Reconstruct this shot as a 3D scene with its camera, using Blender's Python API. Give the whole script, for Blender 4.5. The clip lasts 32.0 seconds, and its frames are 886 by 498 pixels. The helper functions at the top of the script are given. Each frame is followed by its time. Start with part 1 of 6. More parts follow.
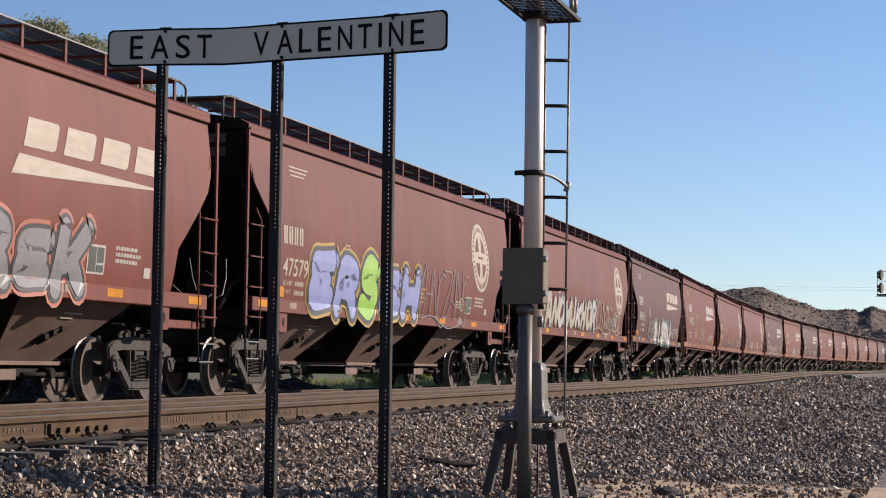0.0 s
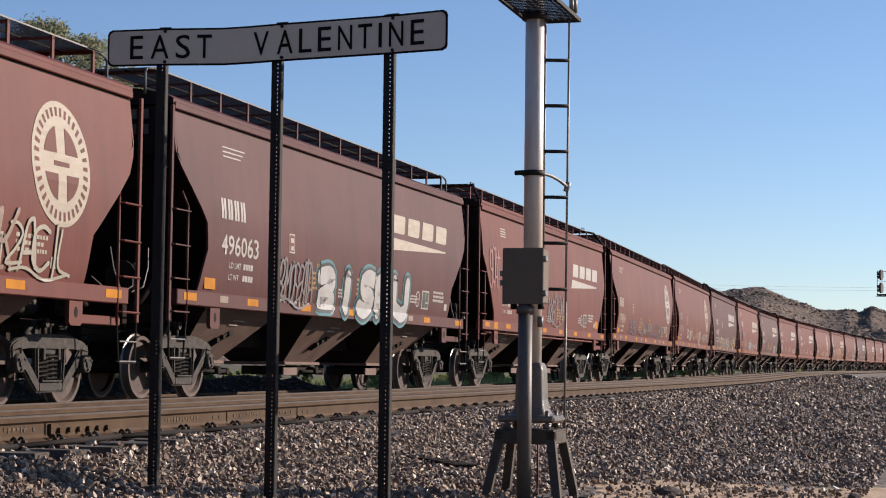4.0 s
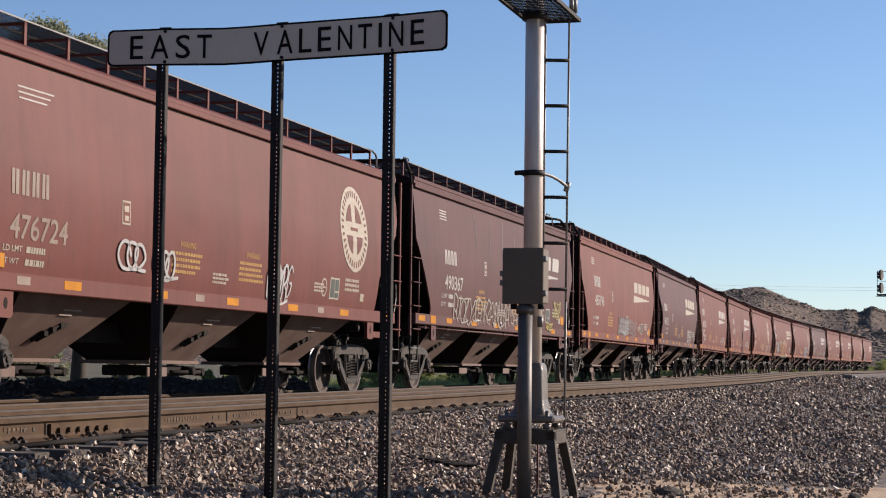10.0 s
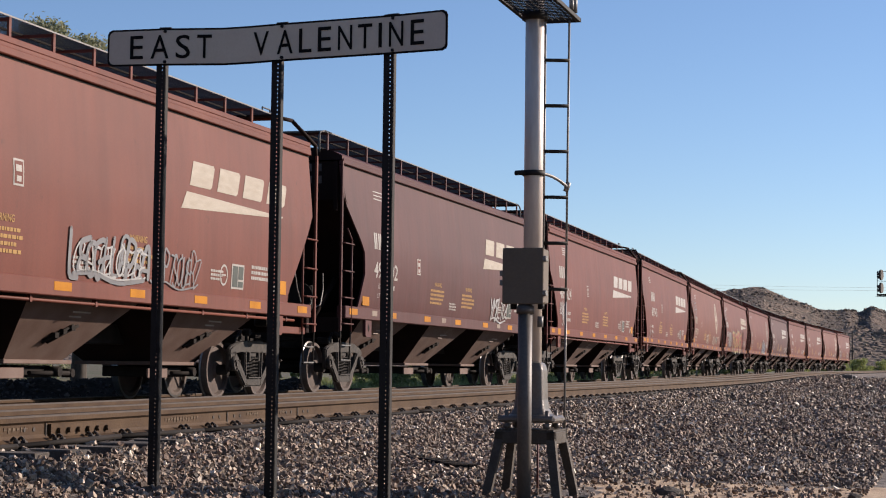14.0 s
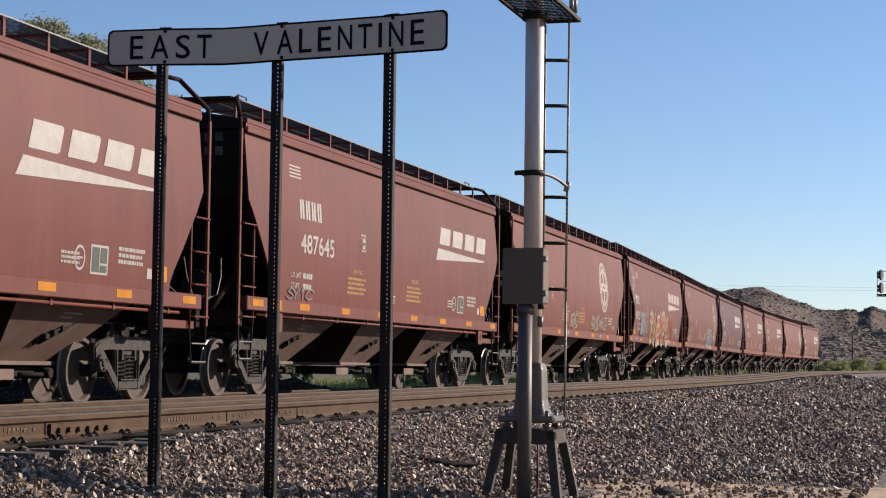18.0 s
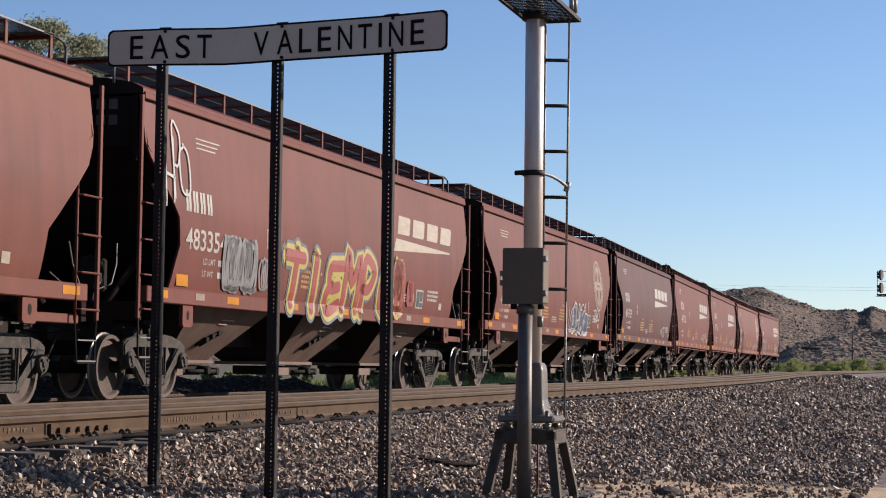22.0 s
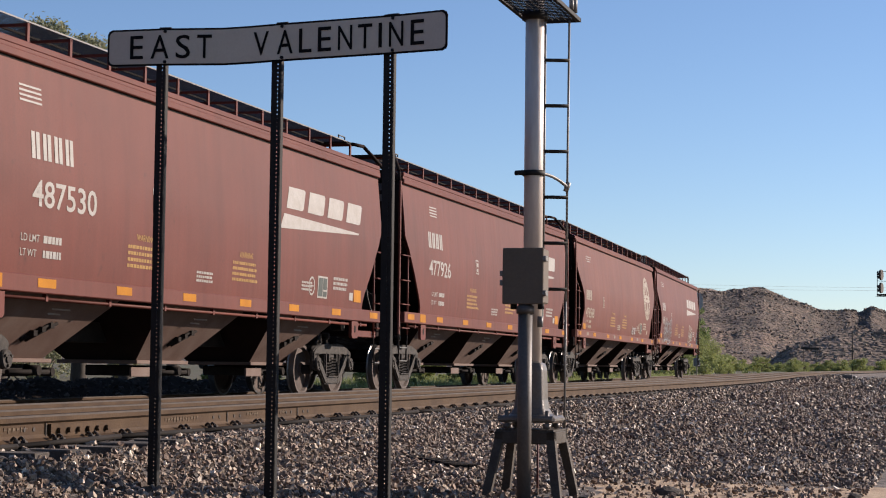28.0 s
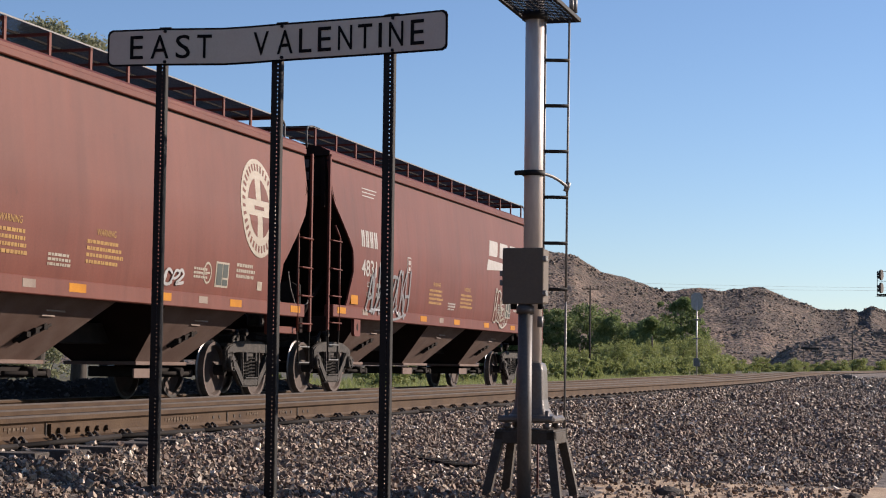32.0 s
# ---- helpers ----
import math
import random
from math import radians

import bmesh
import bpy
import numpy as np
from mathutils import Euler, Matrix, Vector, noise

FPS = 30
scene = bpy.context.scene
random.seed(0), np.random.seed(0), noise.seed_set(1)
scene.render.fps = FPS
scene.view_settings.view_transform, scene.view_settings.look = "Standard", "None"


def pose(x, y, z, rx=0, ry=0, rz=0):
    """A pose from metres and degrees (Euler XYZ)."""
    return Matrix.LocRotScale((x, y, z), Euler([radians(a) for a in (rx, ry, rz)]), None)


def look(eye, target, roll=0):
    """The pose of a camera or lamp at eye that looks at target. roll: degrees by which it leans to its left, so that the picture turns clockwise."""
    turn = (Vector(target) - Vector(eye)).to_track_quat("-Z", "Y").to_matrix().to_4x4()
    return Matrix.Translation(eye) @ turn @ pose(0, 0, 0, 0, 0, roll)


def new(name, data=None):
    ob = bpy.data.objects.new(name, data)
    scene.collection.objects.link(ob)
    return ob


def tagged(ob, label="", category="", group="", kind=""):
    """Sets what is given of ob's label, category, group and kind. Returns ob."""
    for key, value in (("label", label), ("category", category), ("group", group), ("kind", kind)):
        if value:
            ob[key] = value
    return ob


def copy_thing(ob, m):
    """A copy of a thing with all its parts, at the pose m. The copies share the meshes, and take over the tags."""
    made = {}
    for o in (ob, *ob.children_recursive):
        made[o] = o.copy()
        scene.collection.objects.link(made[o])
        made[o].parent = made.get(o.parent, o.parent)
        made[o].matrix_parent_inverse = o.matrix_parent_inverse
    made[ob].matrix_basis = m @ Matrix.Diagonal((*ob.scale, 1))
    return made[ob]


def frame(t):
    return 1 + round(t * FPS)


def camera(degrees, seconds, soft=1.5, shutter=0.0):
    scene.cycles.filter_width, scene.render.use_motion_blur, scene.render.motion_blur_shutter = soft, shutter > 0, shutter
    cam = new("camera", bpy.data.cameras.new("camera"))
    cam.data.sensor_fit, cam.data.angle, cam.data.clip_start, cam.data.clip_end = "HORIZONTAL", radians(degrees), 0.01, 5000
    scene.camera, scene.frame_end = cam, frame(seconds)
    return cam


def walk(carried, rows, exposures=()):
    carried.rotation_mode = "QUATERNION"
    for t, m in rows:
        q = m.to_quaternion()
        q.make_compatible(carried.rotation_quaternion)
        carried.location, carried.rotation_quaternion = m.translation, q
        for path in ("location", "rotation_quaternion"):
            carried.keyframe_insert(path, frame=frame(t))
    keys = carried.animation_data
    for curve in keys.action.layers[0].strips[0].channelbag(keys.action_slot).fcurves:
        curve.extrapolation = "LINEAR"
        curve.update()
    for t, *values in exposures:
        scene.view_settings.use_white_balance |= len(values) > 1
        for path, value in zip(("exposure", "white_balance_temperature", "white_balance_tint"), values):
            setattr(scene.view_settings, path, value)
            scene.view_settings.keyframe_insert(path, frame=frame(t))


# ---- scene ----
# World: x to the camera's right, y straight ahead of it, z up; z = 0 is the railhead of the track that carries the train.
EYE = (0.0, 0.0, 0.45)
TILT, ROLL = radians(3.703), 0.7
cam = camera(27.184, 32.0, soft=1.1)
aim = (0.0, math.cos(TILT), 0.45 + math.sin(TILT))
walk(cam, [(0.0, look(EYE, aim, ROLL)), (32.0, look(EYE, aim, ROLL))], [(0.0, 0.93, 6640, 18.0), (32.0, 0.93, 6640, 18.0)])

# ---- daylight ----
SUN_AZ, SUN_EL = (0.925, 0.38), radians(22)
to_sun = Vector((SUN_AZ[0] * math.cos(SUN_EL), SUN_AZ[1] * math.cos(SUN_EL), math.sin(SUN_EL))).normalized()
world = bpy.data.worlds.new("sky")
scene.world = world
world.use_nodes = True
sky = world.node_tree.nodes.new("ShaderNodeTexSky")
sky.sky_type, sky.sun_disc = "NISHITA", False
sky.sun_elevation = SUN_EL
sky.sun_rotation = math.atan2(SUN_AZ[0], SUN_AZ[1])
sky.altitude, sky.air_density, sky.dust_density, sky.ozone_density = 1100, 1.0, 0.2, 4.3
back = world.node_tree.nodes["Background"]
back.inputs["Strength"].default_value = 0.07
world.node_tree.links.new(sky.outputs[0], back.inputs["Color"])
sun_data = bpy.data.lights.new("sun", "SUN")
sun_data.energy, sun_data.angle, sun_data.color = 4.2, radians(0.53), (1.0, 0.89, 0.75)
sun = new("sun", sun_data)
sun.matrix_world = look(to_sun * 50, (0, 0, 0))


# ---- materials ----
def material(name, rough=0.7, metal=0.0):
    m = bpy.data.materials.new(name)
    m.use_nodes = True
    b = m.node_tree.nodes["Principled BSDF"]
    b.inputs["Roughness"].default_value, b.inputs["Metallic"].default_value = rough, metal
    return m, m.node_tree.nodes, m.node_tree.links, b


def rgba(c):
    return (c[0], c[1], c[2], 1.0)


BASE = 0.37  # all reflectances are set against this sunlight


def low(colours):
    return [tuple(v * BASE for v in c) for c in colours]


def tint(m, nodes, links, scale, colours, detail=6.0, stretch=(1, 1, 1), places=None, coords="Object"):
    """A noise-driven ramp of colours; returns its colour socket."""
    tc, mp = nodes.new("ShaderNodeTexCoord"), nodes.new("ShaderNodeMapping")
    mp.inputs["Scale"].default_value = stretch
    links.new(tc.outputs[coords], mp.inputs["Vector"])
    n = nodes.new("ShaderNodeTexNoise")
    n.inputs["Scale"].default_value, n.inputs["Detail"].default_value = scale, detail
    links.new(mp.outputs[0], n.inputs["Vector"])
    r = nodes.new("ShaderNodeValToRGB")
    while len(r.color_ramp.elements) < len(colours):
        r.color_ramp.elements.new(0.5)
    for i, c in enumerate(colours):
        e = r.color_ramp.elements[i]
        e.position = places[i] if places else 0.3 + 0.4 * i / max(1, len(colours) - 1)
        e.color = rgba(c)
    links.new(n.outputs["Fac"], r.inputs["Fac"])
    return r.outputs["Color"], n.outputs["Fac"]


def mix(nodes, links, kind, fac, a, b):
    x = nodes.new("ShaderNodeMix")
    x.data_type, x.blend_type = "RGBA", kind
    for socket, value in ((x.inputs[0], fac), (x.inputs[6], a), (x.inputs[7], b)):
        if isinstance(value, bpy.types.NodeSocket):
            links.new(value, socket)
        else:
            socket.default_value = value
    return x.outputs[2]


def bump(nodes, links, b, height, strength, distance=0.02):
    u = nodes.new("ShaderNodeBump")
    u.inputs["Strength"].default_value, u.inputs["Distance"].default_value = strength, distance
    links.new(height, u.inputs["Height"])
    links.new(u.outputs["Normal"], b.inputs["Normal"])


def simple(name, colours, scale=8.0, rough=0.7, metal=0.0, bumpy=0.2, stretch=(1, 1, 1), grain=60.0, amp=0.16, spec=0.5):
    """Colour variation at two scales with a fine relief."""
    m, nodes, links, b = material(name, rough, metal)
    big, _ = tint(m, nodes, links, scale, low(colours), stretch=stretch)
    fine, h = tint(m, nodes, links, grain, [(1 - amp,) * 3, (1 + amp * 0.7,) * 3], detail=4, stretch=stretch)
    links.new(mix(nodes, links, "MULTIPLY", 1.0, big, fine), b.inputs["Base Color"])
    b.inputs["Specular IOR Level"].default_value = spec
    if bumpy:
        bump(nodes, links, b, h, bumpy, 0.01)
    return m


def car_paint(name, base, fade):
    """Weathered oxide-red freight car paint: broad fading, vertical streaks, road grime and fine grain."""
    m, nodes, links, b = material(name, 0.6)
    b.inputs["Specular IOR Level"].default_value = 0.22
    base, fade = low([base, fade])
    dark = tuple(c * 0.78 for c in base)
    broad, _ = tint(m, nodes, links, 0.55, [dark, base, fade], stretch=(1, 1, 0.8), places=[0.28, 0.5, 0.75])
    streak, sh = tint(m, nodes, links, 2.2, [(0.86, 0.84, 0.83), (1.0, 1.0, 1.0), (1.1, 1.07, 1.05)], stretch=(1.6, 1.6, 0.13), places=[0.32, 0.5, 0.72])
    c = mix(nodes, links, "MULTIPLY", 0.85, broad, streak)
    grain, gh = tint(m, nodes, links, 38.0, [(0.9, 0.9, 0.9), (1.08, 1.08, 1.08)], detail=8)
    c = mix(nodes, links, "MULTIPLY", 0.8, c, grain)
    spots, sp = tint(m, nodes, links, 5.0, [(0, 0, 0), (0, 0, 0), (1, 1, 1)], places=[0.0, 0.66, 0.8], detail=10)
    c = mix(nodes, links, "MIX", spots, c, rgba((base[0] * 0.62, base[1] * 0.7, base[2] * 0.72)))
    links.new(c, b.inputs["Base Color"])
    dents = nodes.new("ShaderNodeTexNoise")
    dents.inputs["Scale"].default_value, dents.inputs["Detail"].default_value = 0.9, 3
    links.new(nodes["Texture Coordinate"].outputs["Object"], dents.inputs["Vector"])
    high = nodes.new("ShaderNodeMath")
    high.operation = "MULTIPLY_ADD"
    links.new(dents.outputs["Fac"], high.inputs[0])
    high.inputs[1].default_value = 2.5
    links.new(sh, high.inputs[2])
    bump(nodes, links, b, high.outputs[0], 0.2, 0.03)
    return m


paints = {
    "oxide": car_paint("paint_oxide_red", (0.305, 0.073, 0.046), (0.34, 0.097, 0.065)),
    "faded": car_paint("paint_faded_red", (0.31, 0.083, 0.05), (0.345, 0.106, 0.066)),
    "maroon": car_paint("paint_dark_maroon", (0.168, 0.051, 0.044), (0.2, 0.072, 0.062)),
    "brick": car_paint("paint_brick_red", (0.275, 0.063, 0.039), (0.305, 0.084, 0.056)),
    "brown": car_paint("paint_brown_red", (0.268, 0.07, 0.048), (0.298, 0.09, 0.064)),
}
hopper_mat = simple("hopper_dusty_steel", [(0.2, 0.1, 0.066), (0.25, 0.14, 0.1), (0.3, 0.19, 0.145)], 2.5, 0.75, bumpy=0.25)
dark_steel = simple("grimy_black_steel", [(0.025, 0.02, 0.017), (0.05, 0.04, 0.034)], 5.0, 0.85, spec=0.15)
truck_mat = simple("dusty_cast_steel", [(0.03, 0.025, 0.02), (0.068, 0.056, 0.044), (0.12, 0.1, 0.08)], 9.0, 0.85, bumpy=0.8, grain=35.0, amp=0.35)
wheel_mat = simple("wheel_brown_steel", [(0.1, 0.064, 0.047), (0.19, 0.122, 0.092)], 6.0, 0.75, bumpy=0.2)
tread_mat = simple("polished_tread", [(0.3, 0.29, 0.28), (0.4, 0.39, 0.38)], 6.0, 0.42, 0.7, bumpy=0.05)
# End paint with the deep shade between cars put into its colour.
shade_mat = simple("shaded_end_paint", [(0.03, 0.019, 0.016), (0.055, 0.03, 0.025)], 2.0, 0.85, bumpy=0.15, spec=0.1)
walk_mat = simple("weathered_walkway_steel", [(0.1, 0.1, 0.1), (0.17, 0.17, 0.17)], 4.0, 0.7)
white_paint = simple("dirty_white_paint", [(0.62, 0.57, 0.5), (0.76, 0.72, 0.66)], 5.0, 0.6, bumpy=0.05)
cream_paint = simple("worn_cream_paint", [(0.6, 0.5, 0.36), (0.74, 0.65, 0.5)], 3.5, 0.6, bumpy=0.05, stretch=(1, 1, 4))
tan_paint = simple("faded_tan_paint", [(0.36, 0.24, 0.17), (0.5, 0.38, 0.28)], 4.0, 0.65, bumpy=0.05)
yellow_paint = simple("reflector_yellow", [(0.8, 0.3, 0.004), (1.1, 0.44, 0.008)], 2.5, 0.6, bumpy=0.05, spec=0.15)
panel_green = simple("panel_dark_green", [(0.03, 0.05, 0.035), (0.05, 0.08, 0.055)], 8.0, 0.6, bumpy=0.0)
stencil_yellow = simple("stencil_yellow", [(0.62, 0.3, 0.03), (0.8, 0.42, 0.05)], 6.0, 0.6, bumpy=0.05)


def spray(name, c):
    return simple("spray_" + name, [tuple(v * 0.82 for v in c), c], 3.0, 0.5, bumpy=0.0, grain=14.0, amp=0.06)


sprays = {n: spray(n, c) for n, c in {
    "black": (0.02, 0.02, 0.024), "periwinkle": (0.42, 0.5, 0.98), "lime": (0.5, 0.98, 0.12), "gold": (0.75, 0.45, 0.03),
    "silver": (0.36, 0.36, 0.37), "coral": (0.75, 0.22, 0.12), "white": (0.8, 0.79, 0.76), "cream": (0.72, 0.66, 0.52),
    "teal": (0.03, 0.3, 0.34), "red": (0.55, 0.05, 0.03), "yellow": (0.8, 0.66, 0.12), "navy": (0.05, 0.06, 0.16),
    "ash": (0.32, 0.28, 0.27), "steelblue": (0.16, 0.2, 0.27), "pink": (0.68, 0.25, 0.2), "tancream": (0.5, 0.36, 0.26)}.items()}

rail_mat = simple("rusty_rail", [(0.1, 0.05, 0.021), (0.15, 0.081, 0.035), (0.185, 0.107, 0.052)], 3.0, 0.8, bumpy=0.3, spec=0.25)
rail_dark = simple("dark_rail_steel", [(0.06, 0.045, 0.036), (0.1, 0.075, 0.06)], 5.0, 0.75)
shine_mat = simple("worn_railhead", [(0.13, 0.1, 0.078), (0.2, 0.16, 0.128)], 9.0, 0.75, 0.0, bumpy=0.1, spec=0.2)
chalk_mat = simple("faint_chalk", [(0.2, 0.13, 0.075), (0.3, 0.21, 0.135)], 30.0, 0.9, bumpy=0.0)
tie_mat = simple("weathered_tie", [(0.08, 0.062, 0.05), (0.16, 0.135, 0.115), (0.24, 0.21, 0.185)], 6.0, 0.9, bumpy=0.6)
post_mat = simple("black_steel_post", [(0.02, 0.019, 0.018), (0.035, 0.033, 0.032)], 12.0, 0.7, 0.0, bumpy=0.1, spec=0.25)
sign_mat = simple("sign_white_sheet", [(1.26, 1.1, 0.87), (1.4, 1.23, 0.98)], 5.0, 0.5, bumpy=0.0, amp=0.04)
sign_black = simple("sign_black_lettering", [(0.015, 0.014, 0.014), (0.025, 0.024, 0.023)], 9.0, 0.8, bumpy=0.0, spec=0.1)
alu_mat = simple("dull_aluminium", [(1.1, 0.97, 0.86), (1.45, 1.3, 1.16)], 6.0, 0.42, 0.3, bumpy=0.1, stretch=(1, 1, 0.2), amp=0.08)
cast_mat = simple("silver_painted_casting", [(0.25, 0.215, 0.18), (0.36, 0.315, 0.27)], 7.0, 0.4, 0.1, bumpy=0.2)
galv_mat = simple("galvanised_steel", [(0.3, 0.29, 0.27), (0.42, 0.41, 0.39)], 14.0, 0.5, 0.1, bumpy=0.15)
leg_mat = simple("dark_galvanised_legs", [(0.13, 0.108, 0.088), (0.2, 0.17, 0.14)], 9.0, 0.7, 0.0, bumpy=0.25, spec=0.2)
plate_mat = simple("pale_signal_plate", [(0.75, 0.74, 0.7), (0.95, 0.93, 0.88)], 6.0, 0.5, bumpy=0.05)
box_mat = simple("grey_green_enclosure", [(0.27, 0.215, 0.16), (0.32, 0.258, 0.196)], 3.0, 0.6, bumpy=0.02, amp=0.06, spec=0.25)
pipe_mat = simple("grey_conduit", [(0.16, 0.138, 0.12), (0.22, 0.192, 0.168)], 9.0, 0.55, 0.0, bumpy=0.1)
wood_mat = simple("weathered_pole_wood", [(0.06, 0.045, 0.035), (0.11, 0.085, 0.065)], 6.0, 0.9, bumpy=0.4, stretch=(1, 1, 0.15))
bark_mat = simple("grey_bark", [(0.09, 0.075, 0.06), (0.17, 0.145, 0.12)], 7.0, 0.95, bumpy=0.7, stretch=(1, 1, 0.3))


def island_material(name, colours, rough=0.85, bumpy=0.4, scale=40.0, translucent=0.0, last=1.0):
    """Each loose piece takes its own colour from a ramp, with grain on top."""
    m, nodes, links, b = material(name, rough)
    g, r = nodes.new("ShaderNodeNewGeometry"), nodes.new("ShaderNodeValToRGB")
    while len(r.color_ramp.elements) < len(colours):
        r.color_ramp.elements.new(0.5)
    for i, c in enumerate(colours):
        at = i / (len(colours) - 1) if last == 1.0 else 1.0 if i == len(colours) - 1 else last * i / (len(colours) - 2)
        r.color_ramp.elements[i].position, r.color_ramp.elements[i].color = at, rgba(low([c])[0])
    links.new(g.outputs["Random Per Island"], r.inputs["Fac"])
    fine, h = tint(m, nodes, links, scale, [(0.75, 0.75, 0.75), (1.2, 1.2, 1.2)], detail=4)
    c = mix(nodes, links, "MULTIPLY", 0.8, r.outputs["Color"], fine)
    links.new(c, b.inputs["Base Color"])
    if bumpy:
        bump(nodes, links, b, h, bumpy, 0.01)
    if translucent:
        t, s = nodes.new("ShaderNodeBsdfTranslucent"), nodes.new("ShaderNodeMixShader")
        s.inputs[0].default_value = translucent
        links.new(c, t.inputs["Color"])
        links.new(b.outputs[0], s.inputs[1])
        links.new(t.outputs[0], s.inputs[2])
        links.new(s.outputs[0], nodes["Material Output"].inputs["Surface"])
    return m


stone_mat = island_material("ballast_stone", [(0.1, 0.074, 0.052), (0.42, 0.29, 0.2), (0.58, 0.38, 0.265), (0.22, 0.165, 0.118), (0.46, 0.3, 0.208), (0.74, 0.56, 0.4), (1.1, 0.88, 0.66), (2.4, 2.1, 1.7)], 0.7, 0.5, 60.0, last=0.94)
leaf_dark = island_material("leaves_dark_green", [(0.3, 0.42, 0.15), (0.46, 0.6, 0.22), (0.66, 0.8, 0.32)], 0.7, 0.0, translucent=0.4)
leaf_light = island_material("leaves_yellow_green", [(0.46, 0.56, 0.16), (0.64, 0.72, 0.24), (0.86, 0.92, 0.38)], 0.7, 0.0, translucent=0.45)
leaf_olive = island_material("leaves_olive", [(0.42, 0.46, 0.25), (0.62, 0.65, 0.38), (0.9, 0.9, 0.62)], 0.7, 0.0, translucent=0.45)
scrub_mat = island_material("scrub_grey_green", [(0.12, 0.115, 0.06), (0.17, 0.16, 0.09), (0.22, 0.2, 0.12)], 0.85, 0.0, translucent=0.2)


# ---- the line of the tracks ----
KNOTS = (-20, 0, 30, 60, 100, 140, 180, 220, 260, 340)
BEND = (0, 0.000231, -0.001666, 0.000074, 0.000776, 0.000754, -0.000053, 0.00018, 0.000124, 0)
GRADE = (-0.149, -0.068, 0.013, 0.139, 0.249, 0.339, 0.435, 0.556, 0.688, 0.819)
S_AXIS = np.arange(-700.0, 3001.0, 1.0)
_turn = np.cumsum(np.interp(S_AXIS, KNOTS, BEND, left=0, right=0))
_angle = 0.278 + _turn - np.interp(0, S_AXIS, _turn)
_px, _py = np.cumsum(np.sin(_angle)), np.cumsum(np.cos(_angle))
_px, _py = _px - np.interp(0, S_AXIS, _px) - 3.316, _py - np.interp(0, S_AXIS, _py) + 28.047
HALF_FACE = 1.42


def place(s, q):
    """The point s metres along the line and q metres from the train's centre line towards the camera, and the heading there."""
    a = float(np.interp(s, S_AXIS, _angle))
    x, y = float(np.interp(s, S_AXIS, _px)), float(np.interp(s, S_AXIS, _py))
    n = max(-60.0, min(60.0, q))
    x, y = x - math.cos(a) * (HALF_FACE - n), y + math.sin(a) * (HALF_FACE - n)
    return x + (q - n) * math.cos(0.277), y - (q - n) * math.sin(0.277), a


def grade(s):
    return float(np.interp(s, KNOTS, GRADE))


def place_many(s, q):
    """place() for arrays near the line."""
    a = np.interp(s, S_AXIS, _angle)
    x, y = np.interp(s, S_AXIS, _px), np.interp(s, S_AXIS, _py)
    return x - np.cos(a) * (HALF_FACE - q), y + np.sin(a) * (HALF_FACE - q)


PROFILE = [(-3000, -0.9), (-900, -0.9), (-300, -0.6), (-60, -0.35), (-25, -0.3), (-12, -0.38), (-5, -0.42), (-2.8, -0.33), (-1.4, -0.235), (1.4, -0.235), (2.4, -0.3), (3.1, -0.22),
           (3.75, -0.005), (6.3, 0.012), (6.88, 0.012), (7.08, -0.06), (7.5, -0.19), (8.4, -0.23), (9.6, -0.27), (12, -0.33), (20, -0.4), (60, -0.6), (3000, -0.9)]


def ground_z(q):
    return float(np.interp(q, [p[0] for p in PROFILE], [p[1] for p in PROFILE]))


# ---- building helpers ----
def mesh_of(bm, name, mats, smooth=False):
    me = bpy.data.meshes.new(name)
    if smooth:
        for f in bm.faces:
            f.smooth = True
    bmesh.ops.recalc_face_normals(bm, faces=bm.faces)
    bm.to_mesh(me)
    bm.free()
    for m in (mats if isinstance(mats, (list, tuple)) else [mats]):
        me.materials.append(m)
    return me


def part(name, bm, mat, parent, label="", smooth=False):
    ob = new(name, bm if isinstance(bm, bpy.types.Mesh) else mesh_of(bm, name, mat, smooth))
    ob.parent = parent
    if label:
        ob["label"] = label
    return ob


def thing(name, label, category, group="", kind="", at=None):
    e = new(name)
    e.empty_display_size = 0.2
    if at is not None:
        e.matrix_world = at
    return tagged(e, label, category, group, kind)


def solid(name, bm, mat, label, category, group="", kind="", smooth=False):
    return tagged(new(name, mesh_of(bm, name, mat, smooth)), label, category, group, kind)


def box(bm, x0, x1, y0, y1, z0, z1, bevel=0.0, index=0):
    v = [bm.verts.new((x, y, z)) for x in (x0, x1) for y in (y0, y1) for z in (z0, z1)]
    fs = [bm.faces.new([v[i] for i in f]) for f in ((0, 1, 3, 2), (4, 6, 7, 5), (0, 4, 5, 1), (2, 3, 7, 6), (0, 2, 6, 4), (1, 5, 7, 3))]
    for f in fs:
        f.material_index = index
    if bevel:
        bmesh.ops.bevel(bm, geom=list({e for f in fs for e in f.edges}), offset=bevel, segments=1, affect="EDGES")
    return v


def tube(bm, p0, p1, r0, r1=None, n=8, caps=True, index=0):
    p0, p1 = Vector(p0), Vector(p1)
    r1 = r0 if r1 is None else r1
    q = (p1 - p0).to_track_quat("Z", "Y")
    rings = []
    for p, r in ((p0, r0), (p1, r1)):
        rings.append([bm.verts.new(p + q @ Vector((r * math.cos(2 * math.pi * i / n), r * math.sin(2 * math.pi * i / n), 0))) for i in range(n)])
    for i in range(n):
        f = bm.faces.new((rings[0][i], rings[0][(i + 1) % n], rings[1][(i + 1) % n], rings[1][i]))
        f.smooth, f.material_index = n > 5, index
    if caps:
        for r in (rings[0][::-1], rings[1]):
            bm.faces.new(r).material_index = index


